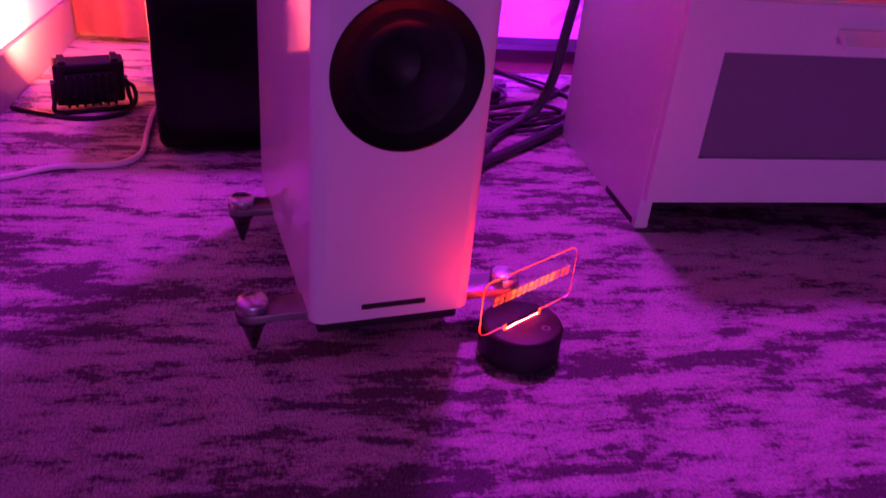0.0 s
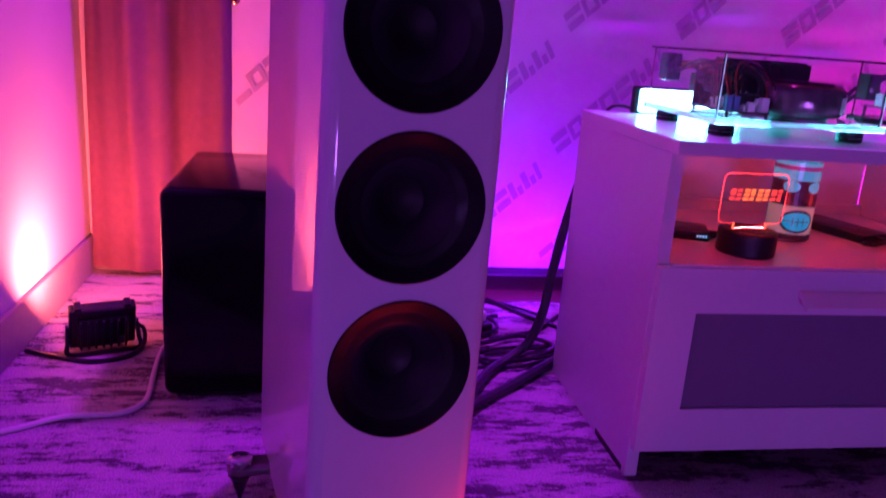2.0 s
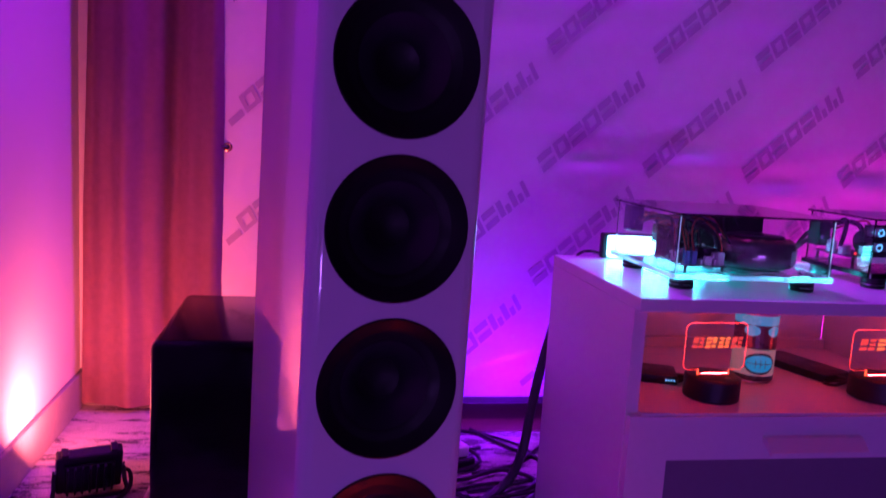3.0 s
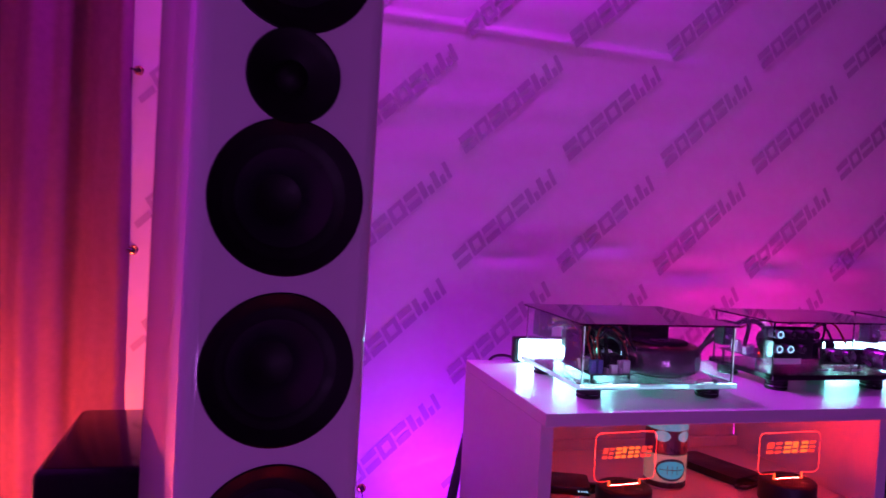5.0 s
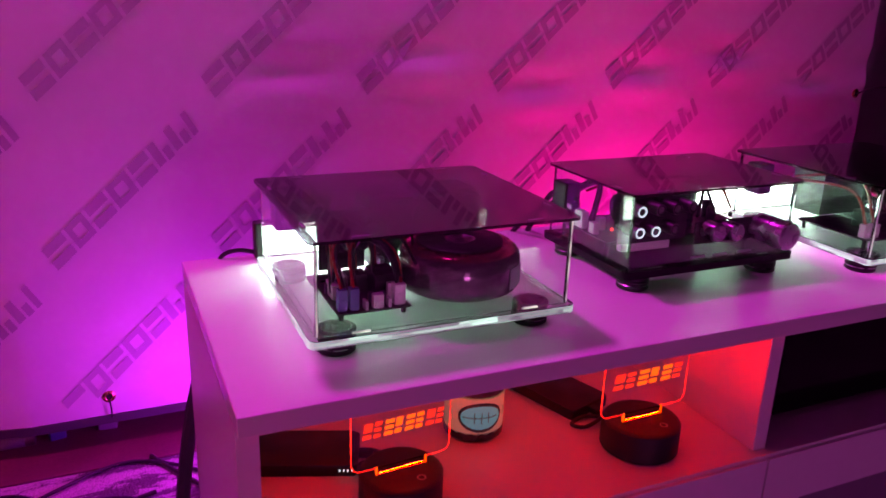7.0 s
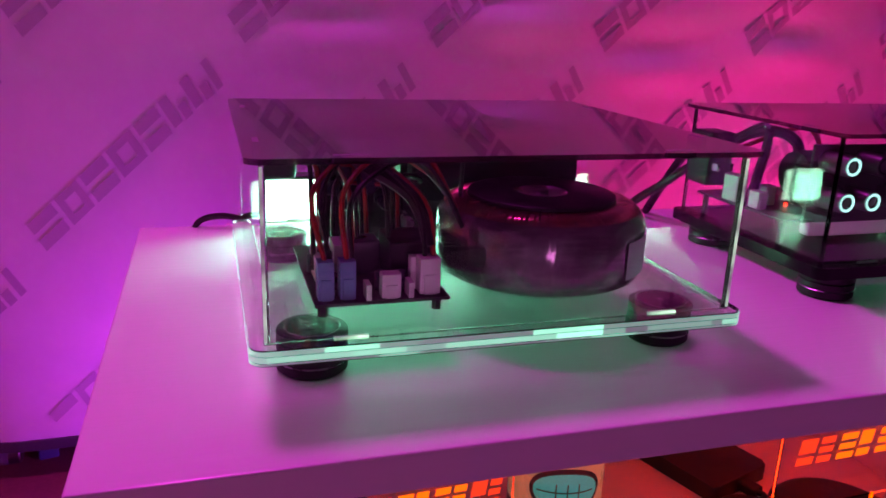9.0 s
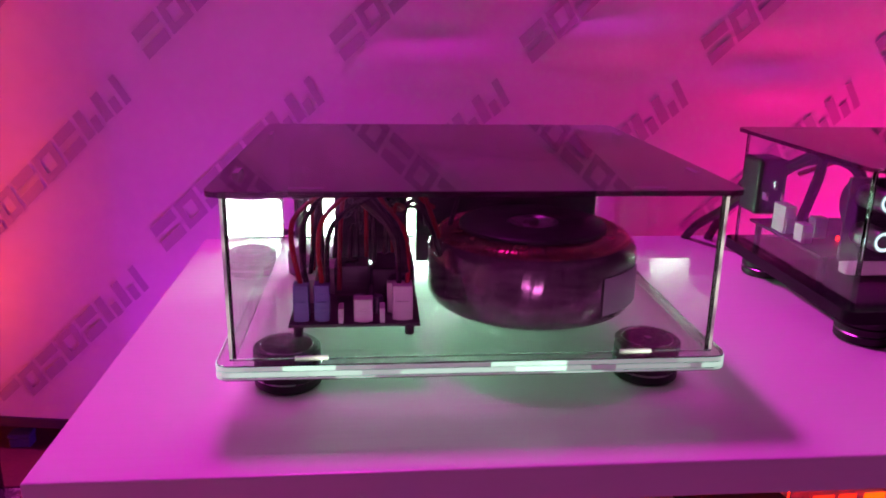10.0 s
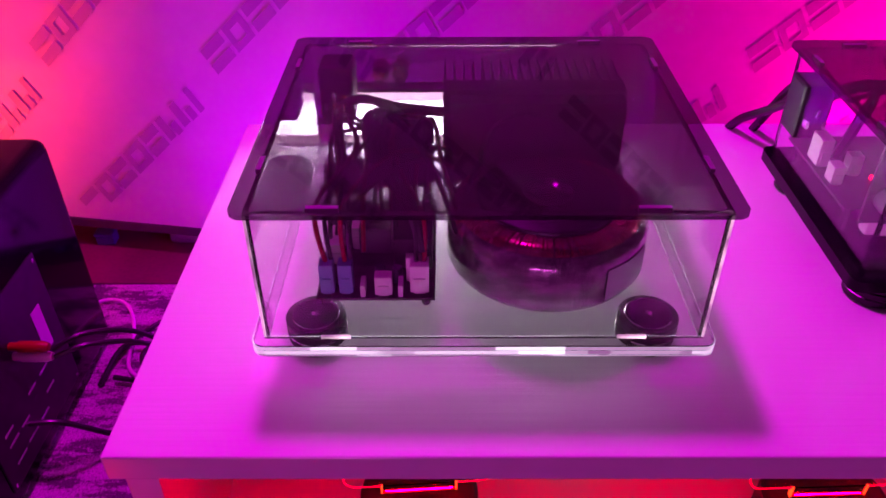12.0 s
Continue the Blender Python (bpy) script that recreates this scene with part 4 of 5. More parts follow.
def power_amp():
    wide, deep = 0.284, 0.259
    root = thing("power_amplifier", pose(0.0775, 0.0615, 0.530), "open clear-acrylic power amplifier with smoked lid, internals visible", "amplifier")
    for x in (0.0345, 0.250):
        for y in (0.037, 0.226):
            puck(root, x, y)
    z1 = acrylic_case(root, wide, deep, ACRYLIC)
    rim_glow_strips(root, wide, deep)
    toroid(root, 0.186, 0.086, z1 + 0.0004, 0.0665, 0.0532)
    # control board on posts
    bz = 0.0350
    board = part("control_board", box(0.036, 0.112, 0.036, 0.150, bz, bz + 0.0018), BOARD, root, "black circuit board on posts")
    for x in (0.041, 0.106):
        for y in (0.042, 0.142):
            part("standoff", lathe([(0.0, z1), (0.0028, z1), (0.0028, bz), (0, bz)], 6, pose(x, y, 0)), BLACK_MATT, board)
    t = bz + 0.0018
    for x, y, w, d, h, mat in ((0.043, 0.046, 0.009, 0.010, 0.022, BLUE_NYLON), (0.055, 0.046, 0.009, 0.010, 0.022, BLUE_NYLON),
                               (0.079, 0.043, 0.011, 0.008, 0.014, NYLON), (0.102, 0.047, 0.012, 0.011, 0.021, NYLON),
                               (0.098, 0.056, 0.010, 0.006, 0.019, NYLON), (0.045, 0.085, 0.008, 0.024, 0.015, NYLON),
                               (0.058, 0.100, 0.007, 0.020, 0.017, NYLON)):
        connector(board, x, y, t, w, d, h, mat)
    part("relay", box(0.084, 0.110, 0.066, 0.100, t, t + 0.024, 0.001), BLACK_MATT, board)
    part("relay", box(0.060, 0.082, 0.084, 0.104, t, t + 0.020, 0.001), BROWN, board, "dark red relay")
    part("heat_tab", box(0.104, 0.109, 0.108, 0.140, t, t + 0.026, 0.0005), SILVER, board)
    random.seed(11)
    for k in range(14):
        x, y = 0.040 + 0.068 * random.random(), 0.050 + 0.095 * random.random()
        if k % 2:
            part("capacitor", lathe([(0, t), (0.0035, t), (0.0035, t + 0.010), (0.003, t + 0.011), (0, t + 0.011)], 14, pose(x, y, 0)), CAPACITOR, board, smooth=True)
        else:
            part("chip", box(x - 0.003, x + 0.003, y - 0.002, y + 0.002, t, t + 0.003), BLACK_MATT, board)
    for x in (0.066, 0.090):
        part("solder_strip", box(x - 0.0015, x + 0.0015, 0.037, 0.048, t, t + 0.009, 0.0003), PAPER, board)
    # heatsink at the rear
    sink = part("heatsink", box(0.117, 0.252, 0.182, 0.200, z1 + 0.0005, 0.112, 0.0005), BLACK_MATT, root, "black finned aluminium heatsink")
    for k in range(19):
        x = 0.1175 + 0.0073 * k
        part("fin", slab([(x, 0.200), (x + 0.0022, 0.200), (x + 0.0016, 0.241), (x + 0.0006, 0.241)], z1 + 0.0005, 0.112), BLACK_MATT, sink)
    part("amplifier_board", box(0.122, 0.250, 0.166, 0.1815, 0.060, 0.109, 0.001), BOARD, root)
    iec(root, 0.033, deep - 0.0105, 0.068)
    for x in (0.066, 0.082):
        m = Matrix.Translation((x, deep - 0.007, 0.096)) @ Matrix.Rotation(radians(-90), 4, "X")
        b = part("binding_post", lathe([(0.0, -0.018), (0.004, -0.018), (0.004, -0.004), (0.0068, -0.004), (0.0068, 0.004), (0.0055, 0.006), (0.0055, 0.018), (0, 0.018)], 20, m), BRASS, root, smooth=True)
        part("collar", lathe([(0.0070, 0.008), (0.0070, 0.013), (0.0056, 0.013)], 20, m), RED_WIRE, b, smooth=True)
    part("output_board", box(0.056, 0.110, 0.180, 0.184, 0.030, 0.090, 0.001), BOARD, root)
    part("filter_block", box(0.062, 0.102, 0.186, 0.214, 0.052, 0.084, 0.002), BLACK_MATT, root)
    for k in range(4):
        part("capacitor", lathe([(0, 0), (0.006, 0), (0.006, 0.018), (0.005, 0.02), (0, 0.02)], 18, Matrix.Translation((0.064 + 0.013 * k, 0.180, 0.074 - 0.012 * (k % 2))) @ Matrix.Rotation(radians(90), 4, "X")), CAPACITOR, root, smooth=True)
    runs = [((0.043, 0.046, t + 0.02), (0.038, 0.060, 0.092), (0.060, 0.110, 0.106), (0.033, 0.205, 0.090)),
            ((0.046, 0.048, t + 0.02), (0.044, 0.066, 0.090), (0.068, 0.120, 0.108), (0.064, 0.196, 0.078)),
            ((0.055, 0.046, t + 0.02), (0.056, 0.060, 0.094), (0.090, 0.100, 0.107), (0.125, 0.110, 0.088)),
            ((0.058, 0.048, t + 0.02), (0.062, 0.064, 0.090), (0.100, 0.090, 0.105), (0.126, 0.090, 0.082)),
            ((0.100, 0.047, t + 0.018), (0.098, 0.060, 0.086), (0.082, 0.090, 0.104), (0.080, 0.160, 0.104), (0.140, 0.168, 0.098)),
            ((0.105, 0.047, t + 0.018), (0.104, 0.062, 0.084), (0.088, 0.094, 0.101), (0.088, 0.160, 0.102), (0.160, 0.168, 0.096)),
            ((0.126, 0.060, 0.070), (0.112, 0.082, 0.100), (0.090, 0.130, 0.110), (0.072, 0.190, 0.090)),
            ((0.128, 0.072, 0.072), (0.116, 0.096, 0.103), (0.110, 0.140, 0.108), (0.090, 0.200, 0.080)),
            ((0.045, 0.085, t + 0.014), (0.050, 0.100, 0.098), (0.040, 0.150, 0.106), (0.036, 0.215, 0.082)),
            ((0.130, 0.080, 0.074), (0.150, 0.130, 0.106), (0.180, 0.150, 0.108), (0.200, 0.165, 0.090))]
    rng = random.Random(17)
    for k in range(12):
        x, y = 0.041 + 0.0056 * k, 0.058 + 0.013 * (k % 4)
        drift, peak = rng.uniform(-0.012, 0.020), rng.uniform(0.074, 0.104)
        runs.append(((x, y + 0.02, t + 0.006), (x + 0.3 * drift, y + 0.030 + rng.uniform(0, 0.015), peak), (x + drift, 0.140 + rng.uniform(0, 0.035), peak + rng.uniform(-0.012, 0.010)),
                     (0.052 + 0.007 * rng.randrange(8), 0.178 + rng.uniform(0, 0.02), rng.uniform(0.070, 0.096))))
    for k, pts in enumerate(runs):
        part("wire", tube(pts, 0.0016, 6), (RED_WIRE, BLACK_WIRE, RED_WIRE, BLACK_WIRE, BLACK_WIRE)[k % 5] if k < 10 else (BLACK_WIRE, BLACK_WIRE, RED_WIRE)[k % 3], root, smooth=True)
    part("wire_bundle", tube([(0.104, 0.052, 0.062), (0.096, 0.066, 0.088), (0.072, 0.100, 0.102), (0.064, 0.150, 0.104), (0.070, 0.198, 0.086)], 0.0042, 8), BLACK_WIRE, root, "dark sleeved wire bundle", smooth=True)
    part("wire_bundle", tube([(0.036, 0.214, 0.084), (0.054, 0.206, 0.094), (0.084, 0.200, 0.090), (0.130, 0.168, 0.100)], 0.0036, 8), BLACK_WIRE, root, "dark sleeved wire bundle", smooth=True)


power_amp()


def preamp():
    wide, deep = 0.268, 0.190
    root = thing("preamplifier", pose(0.470, 0.122, 0.530), "acrylic preamplifier with black base plate and tone knobs", "preamplifier")
    for x in (0.030, 0.236):
        for y in (0.024, 0.166):
            puck(root, x, y, 2)
    z1 = acrylic_case(root, wide, deep, BLACK_GLOSS)
    deck = part("deck_board", box(0.014, 0.250, 0.060, 0.170, 0.046, 0.0478), BOARD, root, "black circuit board on posts")
    for x in (0.02, 0.244):
        for y in (0.066, 0.164):
            part("standoff", lathe([(0.0, z1), (0.0028, z1), (0.0028, 0.046), (0, 0.046)], 6, pose(x, y, 0)), BLACK_MATT, deck)
    part("heat_block", box(0.060, 0.110, 0.075, 0.110, 0.048, 0.082, 0.002), BLACK_MATT, deck)
    for x, y, w, d, h in ((0.022, 0.130, 0.010, 0.018, 0.022), (0.040, 0.112, 0.010, 0.010, 0.016), (0.022, 0.100, 0.009, 0.012, 0.014)):
        connector(deck, x, y, 0.0478, w, d, h, NYLON)
    part("coil", lathe([(0, 0), (0.019, 0.0), (0.020, 0.004), (0.020, 0.056), (0.018, 0.06), (0, 0.06)], 32, Matrix.Translation((0.075, 0.125, 0.070)) @ Matrix.Rotation(radians(90), 4, "Y")), BLACK_MATT, deck, "black sleeved coil", smooth=True)
    part("green_board", box(0.078, 0.128, 0.066, 0.096, 0.056, 0.0575), GREEN_BOARD, deck, "green circuit board")
    part("sleeved_lead", tube([(0.028, 0.156, 0.090), (0.044, 0.150, 0.101), (0.066, 0.142, 0.104), (0.080, 0.134, 0.096), (0.082, 0.128, 0.080), (0.076, 0.120, 0.066)], 0.0048, 8), BLACK_WIRE, root, "thick black sleeved lead", smooth=True)
    part("indicator", box(0.050, 0.052, 0.100, 0.102, 0.048, 0.051), RED_LED, deck)
    front = part("front_board", box(0.012, 0.112, 0.036, 0.0385, 0.052, 0.110), BOARD, root)
    pots = part("tone_board", box(0.130, 0.250, 0.038, 0.0400, 0.0405, 0.070), BOARD, root)
    for x, z in ((0.024, 0.098), (0.024, 0.072), (0.047, 0.072), (0.052, 0.098), (0.076, 0.098), (0.076, 0.072), (0.100, 0.098)):
        m = Matrix.Translation((x, 0.036, z)) @ Matrix.Rotation(radians(90), 4, "X")
        lit = (x, z) in ((0.024, 0.098), (0.024, 0.072), (0.047, 0.072))
        b = part("push_button", lathe([(0.0078, 0), (0.0078, 0.020), (0.0070, 0.022), (0.0045, 0.022), (0.004, 0.0205), (0, 0.0205)], 28, m), GUNMETAL, front, smooth=True)
        part("button_ring", lathe([(0.0046, 0.0222), (0.0064, 0.0226)], 28, m), BLUE_LED if lit else BLACK_MATT, b)
    for x, z, r, long in ((0.148, 0.060, 0.012, 0.022), (0.178, 0.058, 0.012, 0.022), (0.236, 0.056, 0.0185, 0.052)):
        m = Matrix.Translation((x, 0.036, z)) @ Matrix.Rotation(radians(90), 4, "X")
        part("knob", lathe([(0, 0), (r, 0), (r, long - 0.002), (r - 0.0015, long), (0, long)], 40, m), SILVER, pots, "satin aluminium knob", smooth=True)
    for k, x in enumerate((0.112, 0.146, 0.186)):
        part("marking", box(x - 0.011, x + 0.011, 0.0064, 0.0069, 0.0345, 0.0375), INK, root)
    part("white_strip", box(0.020, 0.090, 0.037, 0.0475, 0.041, 0.0518, 0.001), NYLON, front)
    iec(root, 0.018, deep - 0.0105, 0.056)
    for k, (a, b) in enumerate((((0.030, 0.150, 0.096), (0.024, 0.110, 0.060)), ((0.040, 0.150, 0.09), (0.100, 0.120, 0.080)), ((0.150, 0.060, 0.07), (0.200, 0.150, 0.09)), ((0.18, 0.06, 0.07), (0.15, 0.15, 0.10)), ((0.226, 0.08, 0.07), (0.16, 0.15, 0.06)))):
        mid = ((a[0] + b[0]) / 2 + 0.02, (a[1] + b[1]) / 2, 0.108)
        part("wire", tube([a, mid, b], 0.0022 if k else 0.004, 6), (BLACK_WIRE, RED_WIRE, BLACK_WIRE, BLACK_WIRE, RED_WIRE)[k], root, smooth=True)
    for k in range(6):
        part("capacitor", lathe([(0, 0.0478), (0.006, 0.0478), (0.006, 0.070), (0.005, 0.072), (0, 0.072)], 18, pose(0.125 + 0.019 * k, 0.090 + 0.03 * (k % 2), 0)), CAPACITOR, deck, smooth=True)
    return root


preamp()


def far_amp():
    wide, deep = 0.280, 0.256
    root = thing("power_amplifier", pose(0.806, 0.064, 0.530), "open clear-acrylic amplifier with a lamp behind, its rim glow added", "amplifier")
    for x in (0.0345, 0.250):
        for y in (0.037, 0.226):
            puck(root, x, y)
    z1 = acrylic_case(root, wide, deep, ACRYLIC)
    rim_glow_strips(root, wide, deep)
    toroid(root, 0.186, 0.086, z1 + 0.0004, 0.0665, 0.0532)
    board = part("control_board", box(0.036, 0.112, 0.036, 0.150, 0.0385, 0.0403), BOARD, root)
    for x in (0.041, 0.106):
        for y in (0.042, 0.142):
            part("standoff", lathe([(0.0, z1), (0.0028, z1), (0.0028, 0.0385), (0, 0.0385)], 6, pose(x, y, 0)), BLACK_MATT, board)
    for x in (0.045, 0.060, 0.100):
        connector(board, x, 0.048, 0.0403, 0.010, 0.010, 0.018, NYLON)
    part("relay", box(0.084, 0.110, 0.066, 0.100, 0.0403, 0.064, 0.001), BLACK_MATT, board)
    sink = part("heatsink", box(0.117, 0.252, 0.182, 0.200, z1 + 0.0005, 0.112, 0.0005), BLACK_MATT, root)
    for k in range(19):
        x = 0.1175 + 0.0073 * k
        part("fin", slab([(x, 0.200), (x + 0.0022, 0.200), (x + 0.0016, 0.241), (x + 0.0006, 0.241)], z1 + 0.0005, 0.112), BLACK_MATT, sink)
    iec(root, 0.033, deep - 0.0105, 0.060)
    for k, pts in enumerate((((0.045, 0.048, 0.058), (0.040, 0.080, 0.100), (0.033, 0.205, 0.09)), ((0.100, 0.048, 0.058), (0.09, 0.09, 0.108), (0.13, 0.16, 0.10)), ((0.06, 0.048, 0.058), (0.08, 0.1, 0.108), (0.07, 0.2, 0.09)))):
        part("wire", tube(pts, 0.002, 6), (RED_WIRE, BLACK_WIRE, RED_WIRE)[k], root, smooth=True)


far_amp()


def rear_lamp(x0, x1, label):
    """A slim flood lamp lying on the bench behind an amplifier, its lit face towards the room."""
    root = thing("led_flood", pose(0, 0, 0.530), label, "LED lamp", "LED lamps on the bench")
    part("housing", box(x0 - 0.010, x1 + 0.006, 0.3845, 0.402, 0.0, 0.050, 0.004), BLACK_MATT, root)
    part("diffuser", slab(rounded(x0, x1, 0.003, 0.046, 0.006), 0, 0.003), WHITE_LED, root, "bright white lit face").matrix_local = Matrix.Translation((0, 0.3842, 0)) @ Matrix.Rotation(radians(90), 4, "X")
    lamp("led_flood_lamp", ((x0 + x1) / 2, 0.374, 0.555), ((x0 + x1) / 2, 0.0, 0.545), x1 - x0, 1.1, (0.28, 1.0, 0.76), 0.035)


rear_lamp(0.098, 0.300, "slim LED flood lamp glowing white behind the amplifier")
rear_lamp(0.80, 1.08, "slim LED flood lamp glowing white behind the far amplifier")


# ---- floor clutter ----
def flood(at, turn, tilt, label, glow=None):
    root = thing("floodlight", pose(*at, 0, 0, turn), label, "floodlight", "floodlights on the floor")
    T = Matrix.Translation((0, 0, 0.054)) @ Matrix.Rotation(radians(tilt), 4, "X")
    body = part("housing", box(-0.060, 0.060, -0.012, 0.014, -0.048, 0.048, 0.004), BLACK_MATT, root, "black die-cast housing")
    body.matrix_local = T
    sink = part("heat_sink", box(-0.046, 0.046, -0.018, -0.0118, -0.044, 0.030, 0.003), BLACK_MATT, body)
    for k in range(7):
        part("fin", box(-0.0425 + 0.0135 * k, -0.0385 + 0.0135 * k, -0.026, -0.0175, -0.042, 0.028, 0.0008, 1), BLACK_MATT, sink)
    part("cable_gland", lathe([(0, 0), (0.006, 0), (0.006, 0.010), (0.004, 0.014), (0, 0.014)], 14, Matrix.Translation((0.030, -0.028, -0.01)) @ Matrix.Rotation(radians(90), 4, "X")), BLACK_MATT, body)
    for sx in (-1, 1):
        part("clip", box(sx * 0.044 - 0.006, sx * 0.044 + 0.006, -0.010, 0.012, 0.0475, 0.054, 0.001), BLACK_MATT, body)
    if glow:
        part("lit_glass", box(-0.048, 0.048, 0.0142, 0.0155, -0.034, 0.034), glow, body, "glowing front glass")
    part("bracket", tube([(-0.062, 0, 0.055), (-0.064, -0.012, 0.028), (-0.062, -0.020, 0.005), (0, -0.022, 0.0045), (0.062, -0.020, 0.005), (0.064, -0.012, 0.028), (0.062, 0, 0.055)], 0.0045, 6), BLACK_MATT, root, "bent steel bracket")
    for sx in (-1, 1):
        part("bolt", lathe([(0, 0), (0.005, 0), (0.005, 0.006), (0, 0.006)], 12, Matrix.Translation((sx * 0.060, 0, 0.055)) @ Matrix.Rotation(radians(90 * sx), 4, "Y")), CHROME, root)


ORANGE_GLASS = material("amber_glass", (0.8, 0.4, 0.2), 0.2, emit=(1.0, 0.3, 0.08), power=3)
VIOLET_GLASS = material("violet_glass", (0.5, 0.3, 0.8), 0.2, emit=(0.8, 0.12, 1.0), power=3)
flood((-0.893, 0.505, 0), 20, 24, "black LED floodlight on a bracket, lighting the ribbed wall", ORANGE_GLASS)
flood((0.15, 0.62, 0), 8, 40, "black LED floodlight on the carpet behind the bench", VIOLET_GLASS)
flood((1.05, 0.58, 0), 0, 40, "black LED floodlight on the carpet behind the bench", VIOLET_GLASS)

cord("power_cable", [(-1.03, 0.486, 0.005), (-0.986, 0.466, 0.005), (-0.902, 0.436, 0.005), (-0.841, 0.460, 0.005), (-0.818, 0.505, 0.012), (-0.822, 0.530, 0.035), (-0.838, 0.520, 0.05)], 0.0042, BLACK_WIRE, "black floodlight power cable lying on the carpet")
cord("power_cable", [(-1.03, 0.150, 0.005), (-0.952, 0.176, 0.005), (-0.883, 0.218, 0.005), (-0.802, 0.229, 0.005), (-0.768, 0.275, 0.005), (-0.775, 0.385, 0.005), (-0.779, 0.50, 0.005), (-0.76, 0.72, 0.005)], 0.0048, WHITE_WIRE, "white power cable curving round the subwoofer")
cord("speaker_cable", [(0.03, 0.440, 0.42), (0.0, 0.432, 0.30), (-0.018, 0.425, 0.20), (-0.028, 0.425, 0.12), (-0.045, 0.440, 0.05), (-0.085, 0.43, 0.018), (-0.15, 0.36, 0.014), (-0.22, 0.22, 0.03), (-0.30, 0.10, 0.10), (-0.37, 0.06, 0.14)], 0.0098, PURPLE_WIRE, "thick black braided speaker cable drooping from the bench")
cord("speaker_cable", [(0.06, 0.47, 0.012), (0.0, 0.419, 0.012), (-0.097, 0.326, 0.012), (-0.176, 0.256, 0.012), (-0.26, 0.16, 0.03), (-0.36, 0.06, 0.10)], 0.0095, PURPLE_WIRE, "thick braided speaker cable lying across the carpet")
cord("audio_cable", [(-0.305, 0.435, 0.20), (-0.27, 0.46, 0.205), (-0.22, 0.50, 0.17), (-0.196, 0.54, 0.08), (-0.165, 0.47, 0.012), (-0.10, 0.40, 0.008), (0.0, 0.44, 0.008)], 0.0036, BLACK_WIRE, "thin black audio cable from the subwoofer")
cord("audio_cable", [(-0.305, 0.435, 0.187), (-0.268, 0.455, 0.19), (-0.216, 0.495, 0.155), (-0.19, 0.53, 0.07), (-0.155, 0.46, 0.010), (-0.08, 0.42, 0.016), (0.02, 0.46, 0.008)], 0.0036, BLACK_WIRE, "thin black audio cable from the subwoofer")
cord("power_cable", [(-0.352, 0.40, 0.10), (-0.31, 0.41, 0.09), (-0.26, 0.44, 0.03), (-0.20, 0.46, 0.006), (-0.10, 0.50, 0.006), (0.03, 0.52, 0.006)], 0.0040, BLACK_WIRE, "black mains cable of the subwoofer")
cord("white_cord", [(-0.47, 0.72, 0.005), (-0.424, 0.753, 0.006), (-0.389, 0.763, 0.008), (-0.353, 0.740, 0.010), (-0.325, 0.68, 0.008), (-0.306, 0.596, 0.005), (-0.25, 0.565, 0.005), (-0.20, 0.58, 0.005), (-0.165, 0.605, 0.036)], 0.0032, WHITE_WIRE, "thin white cord lying on the carpet")
cord("power_cable", [(-0.34, 0.56, 0.005), (-0.333, 0.624, 0.012), (-0.312, 0.641, 0.018), (-0.27, 0.646, 0.012), (-0.20, 0.66, 0.006), (-0.05, 0.70, 0.006)], 0.0042, BLACK_WIRE, "black cable looping beside the subwoofer")
random.seed(21)
loops = [[(-0.34, 0.617, 0.006), (-0.299, 0.696, 0.006), (-0.214, 0.763, 0.006), (-0.085, 0.813, 0.006), (0.046, 0.72, 0.006), (0.08, 0.60, 0.006)],
         [(-0.32, 0.57, 0.012), (-0.248, 0.56, 0.010), (-0.15, 0.553, 0.012), (-0.072, 0.61, 0.010), (-0.09, 0.69, 0.008), (-0.20, 0.70, 0.010), (-0.29, 0.63, 0.012), (-0.25, 0.55, 0.018)],
         [(-0.10, 0.555, 0.006), (-0.004, 0.592, 0.006), (0.05, 0.64, 0.006), (0.10, 0.70, 0.006)],
         [(-0.13, 0.47, 0.006), (-0.05, 0.49, 0.006), (0.04, 0.523, 0.006), (0.09, 0.53, 0.006)],
         [(-0.05, 0.82, 0.006), (0.014, 0.712, 0.006), (0.073, 0.636, 0.006), (0.12, 0.56, 0.006)],
         [(-0.20, 0.50, 0.012), (-0.12, 0.52, 0.012), (-0.03, 0.56, 0.012), (0.03, 0.50, 0.012), (-0.04, 0.44, 0.010), (-0.13, 0.43, 0.008)],
         [(-0.16, 0.40, 0.008), (-0.108, 0.416, 0.006), (-0.03, 0.46, 0.014), (0.05, 0.49, 0.006)]]
for k, pts in enumerate(loops):
    cord("power_cable", pts, 0.0036 + 0.0008 * (k % 3), BLACK_WIRE, "black cable in a loose tangle on the carpet")


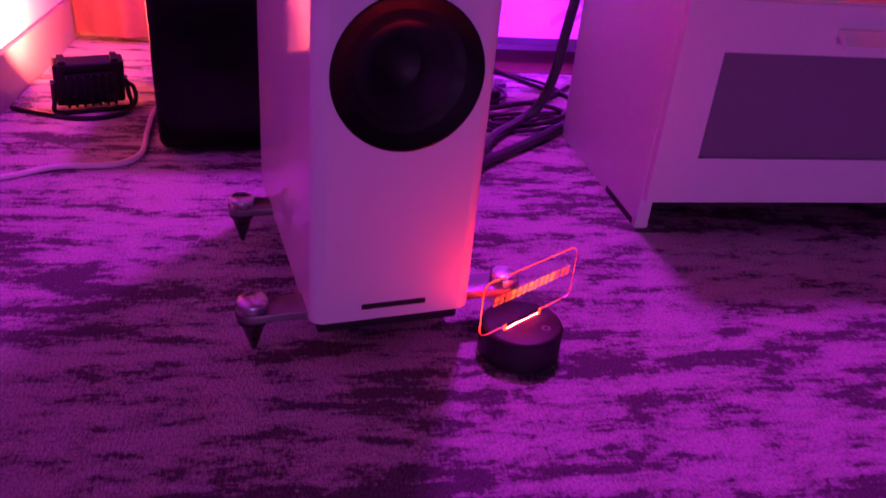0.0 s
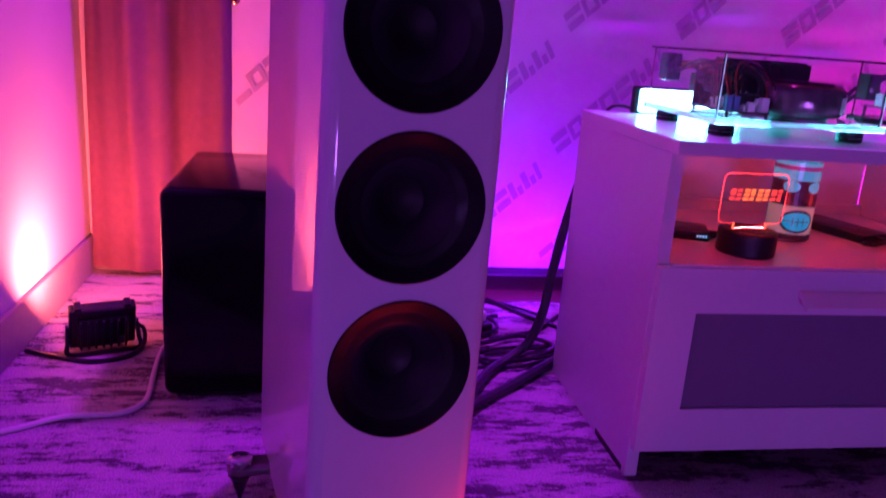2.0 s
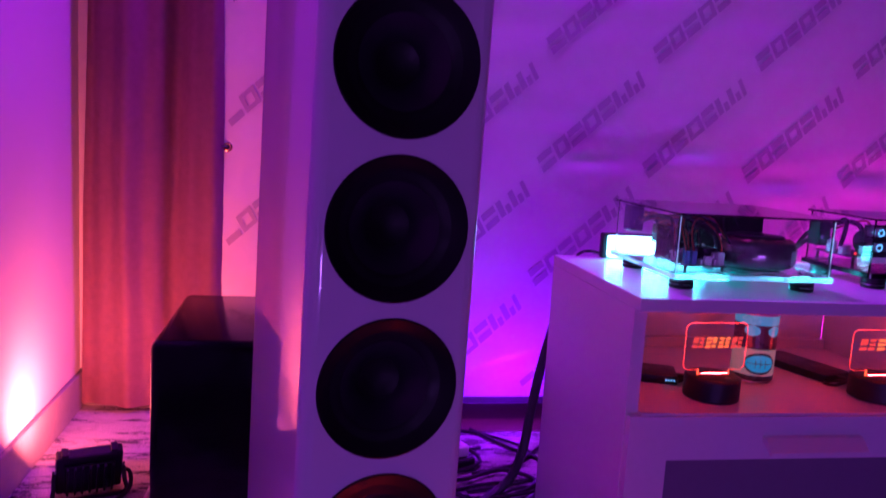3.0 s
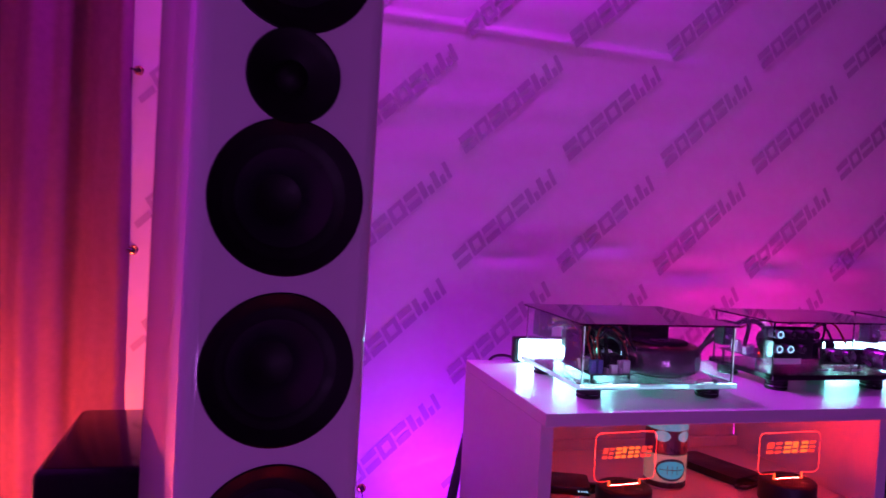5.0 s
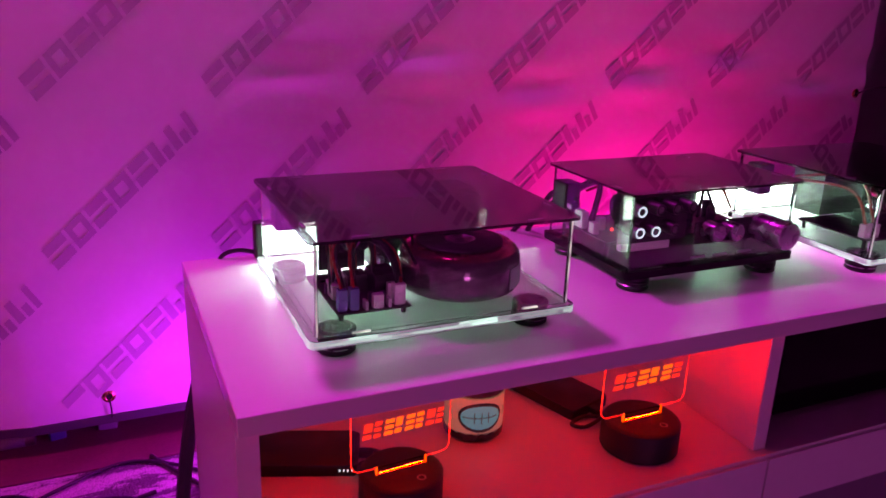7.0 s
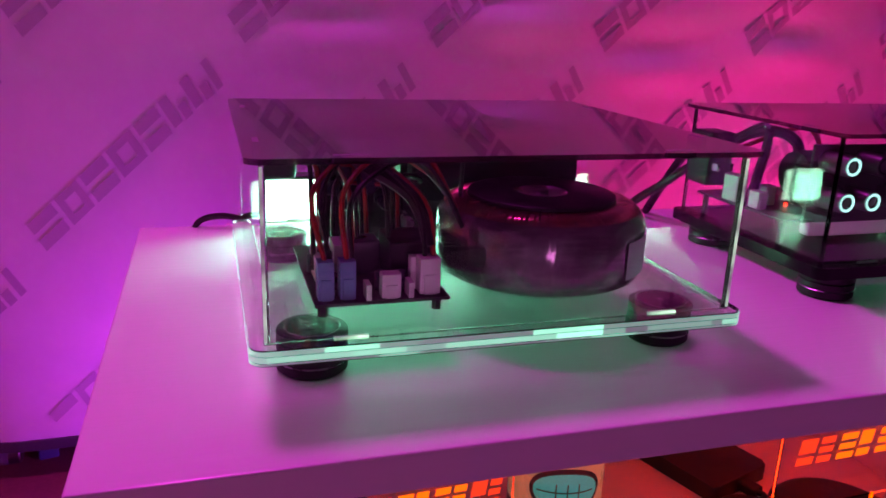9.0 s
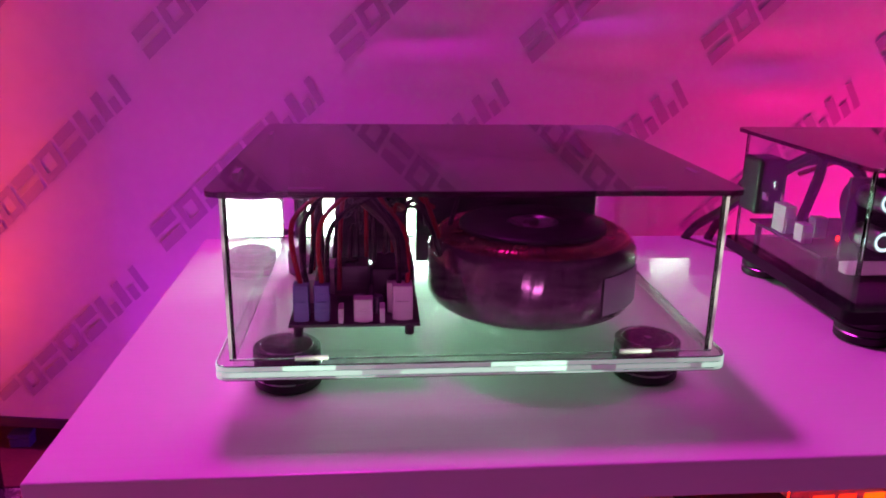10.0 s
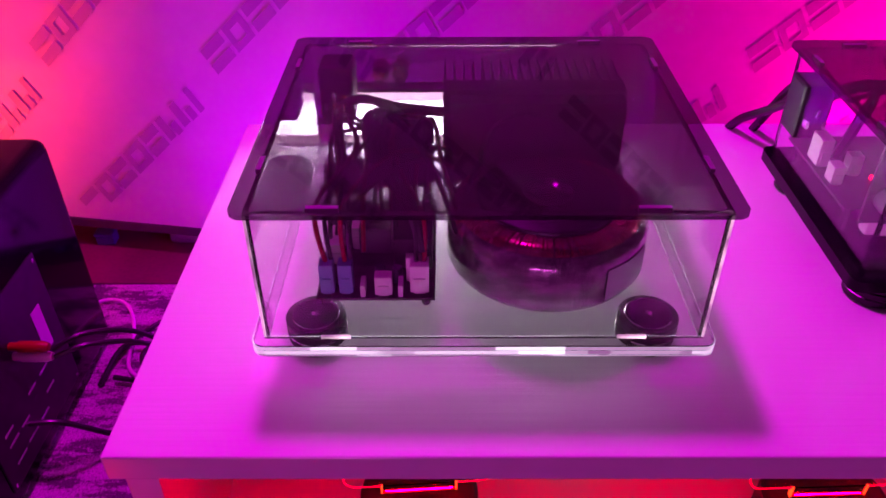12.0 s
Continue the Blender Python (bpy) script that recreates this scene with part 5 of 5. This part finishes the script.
def adapter():
    root = thing("power_adapter", pose(-0.135, 0.60, 0, 0, 0, 20), "white power adapter plugged onto a black socket block", "adapter")
    part("socket_block", box(-0.040, 0.040, -0.030, 0.028, 0, 0.030, 0.004), BLACK_MATT, root)
    part("adapter_body", box(-0.034, 0.030, -0.018, 0.024, 0.0302, 0.056, 0.006, 3), NYLON, root, "white moulded adapter", smooth=True)


adapter()


def tube_case():
    m = Matrix.Translation((-0.335, 0.952, 0.0185)) @ Matrix.Rotation(radians(90), 4, "Y")
    root = thing("plastic_tube", pose(0, 0, 0), "pale grey plastic tube lying on the carpet under the banner", "tube")
    part("body", lathe([(0, 0), (0.017, 0), (0.0185, 0.002), (0.0185, 0.064), (0, 0.064)], 28, m), GREY_PLASTIC, root, smooth=True)
    part("cap", lathe([(0, 0.0641), (0.0178, 0.0641), (0.0178, 0.080), (0.016, 0.082), (0, 0.082)], 28, m), GUNMETAL, root, smooth=True)


tube_case()


def small_box(x, y, w, d, h, mat, label, turn=0):
    root = thing("small_box", pose(x, y, 0.004, 0, 0, turn), label, "box", "boxes under the banner")
    part("body", box(-w / 2, w / 2, -d / 2, d / 2, 0, h * 0.72, 0.003), mat, root)
    part("lid", box(-w / 2 - 0.0015, w / 2 + 0.0015, -d / 2 - 0.0015, d / 2 + 0.0015, h * 0.722, h, 0.003), mat, root)


small_box(-0.462, 0.945, 0.036, 0.026, 0.026, DARK_BLUE, "small blue plastic box on the floor strip")
small_box(-0.215, 0.955, 0.030, 0.024, 0.024, DARK_BLUE, "small blue plastic box under the banner", 12)
small_box(-0.122, 0.962, 0.036, 0.024, 0.030, GREY_PLASTIC, "small grey plastic box under the banner", -6)
cord("amplifier_cable", [(0.490, 0.300, 0.604), (0.497, 0.332, 0.604), (0.500, 0.356, 0.588), (0.498, 0.382, 0.552), (0.496, 0.420, 0.50)], 0.0042, BLACK_WIRE, "black mains cord of the preamplifier")
cord("amplifier_cable", [(0.496, 0.300, 0.597), (0.500, 0.334, 0.590), (0.490, 0.364, 0.566), (0.478, 0.392, 0.542), (0.470, 0.425, 0.50)], 0.0042, BLACK_WIRE, "black mains cord drooping behind the bench")
cord("lamp_cable", [(0.092, 0.396, 0.537), (0.070, 0.400, 0.541), (0.050, 0.404, 0.535), (0.040, 0.418, 0.51)], 0.0028, BLACK_WIRE, "thin black lamp cord behind the amplifier")
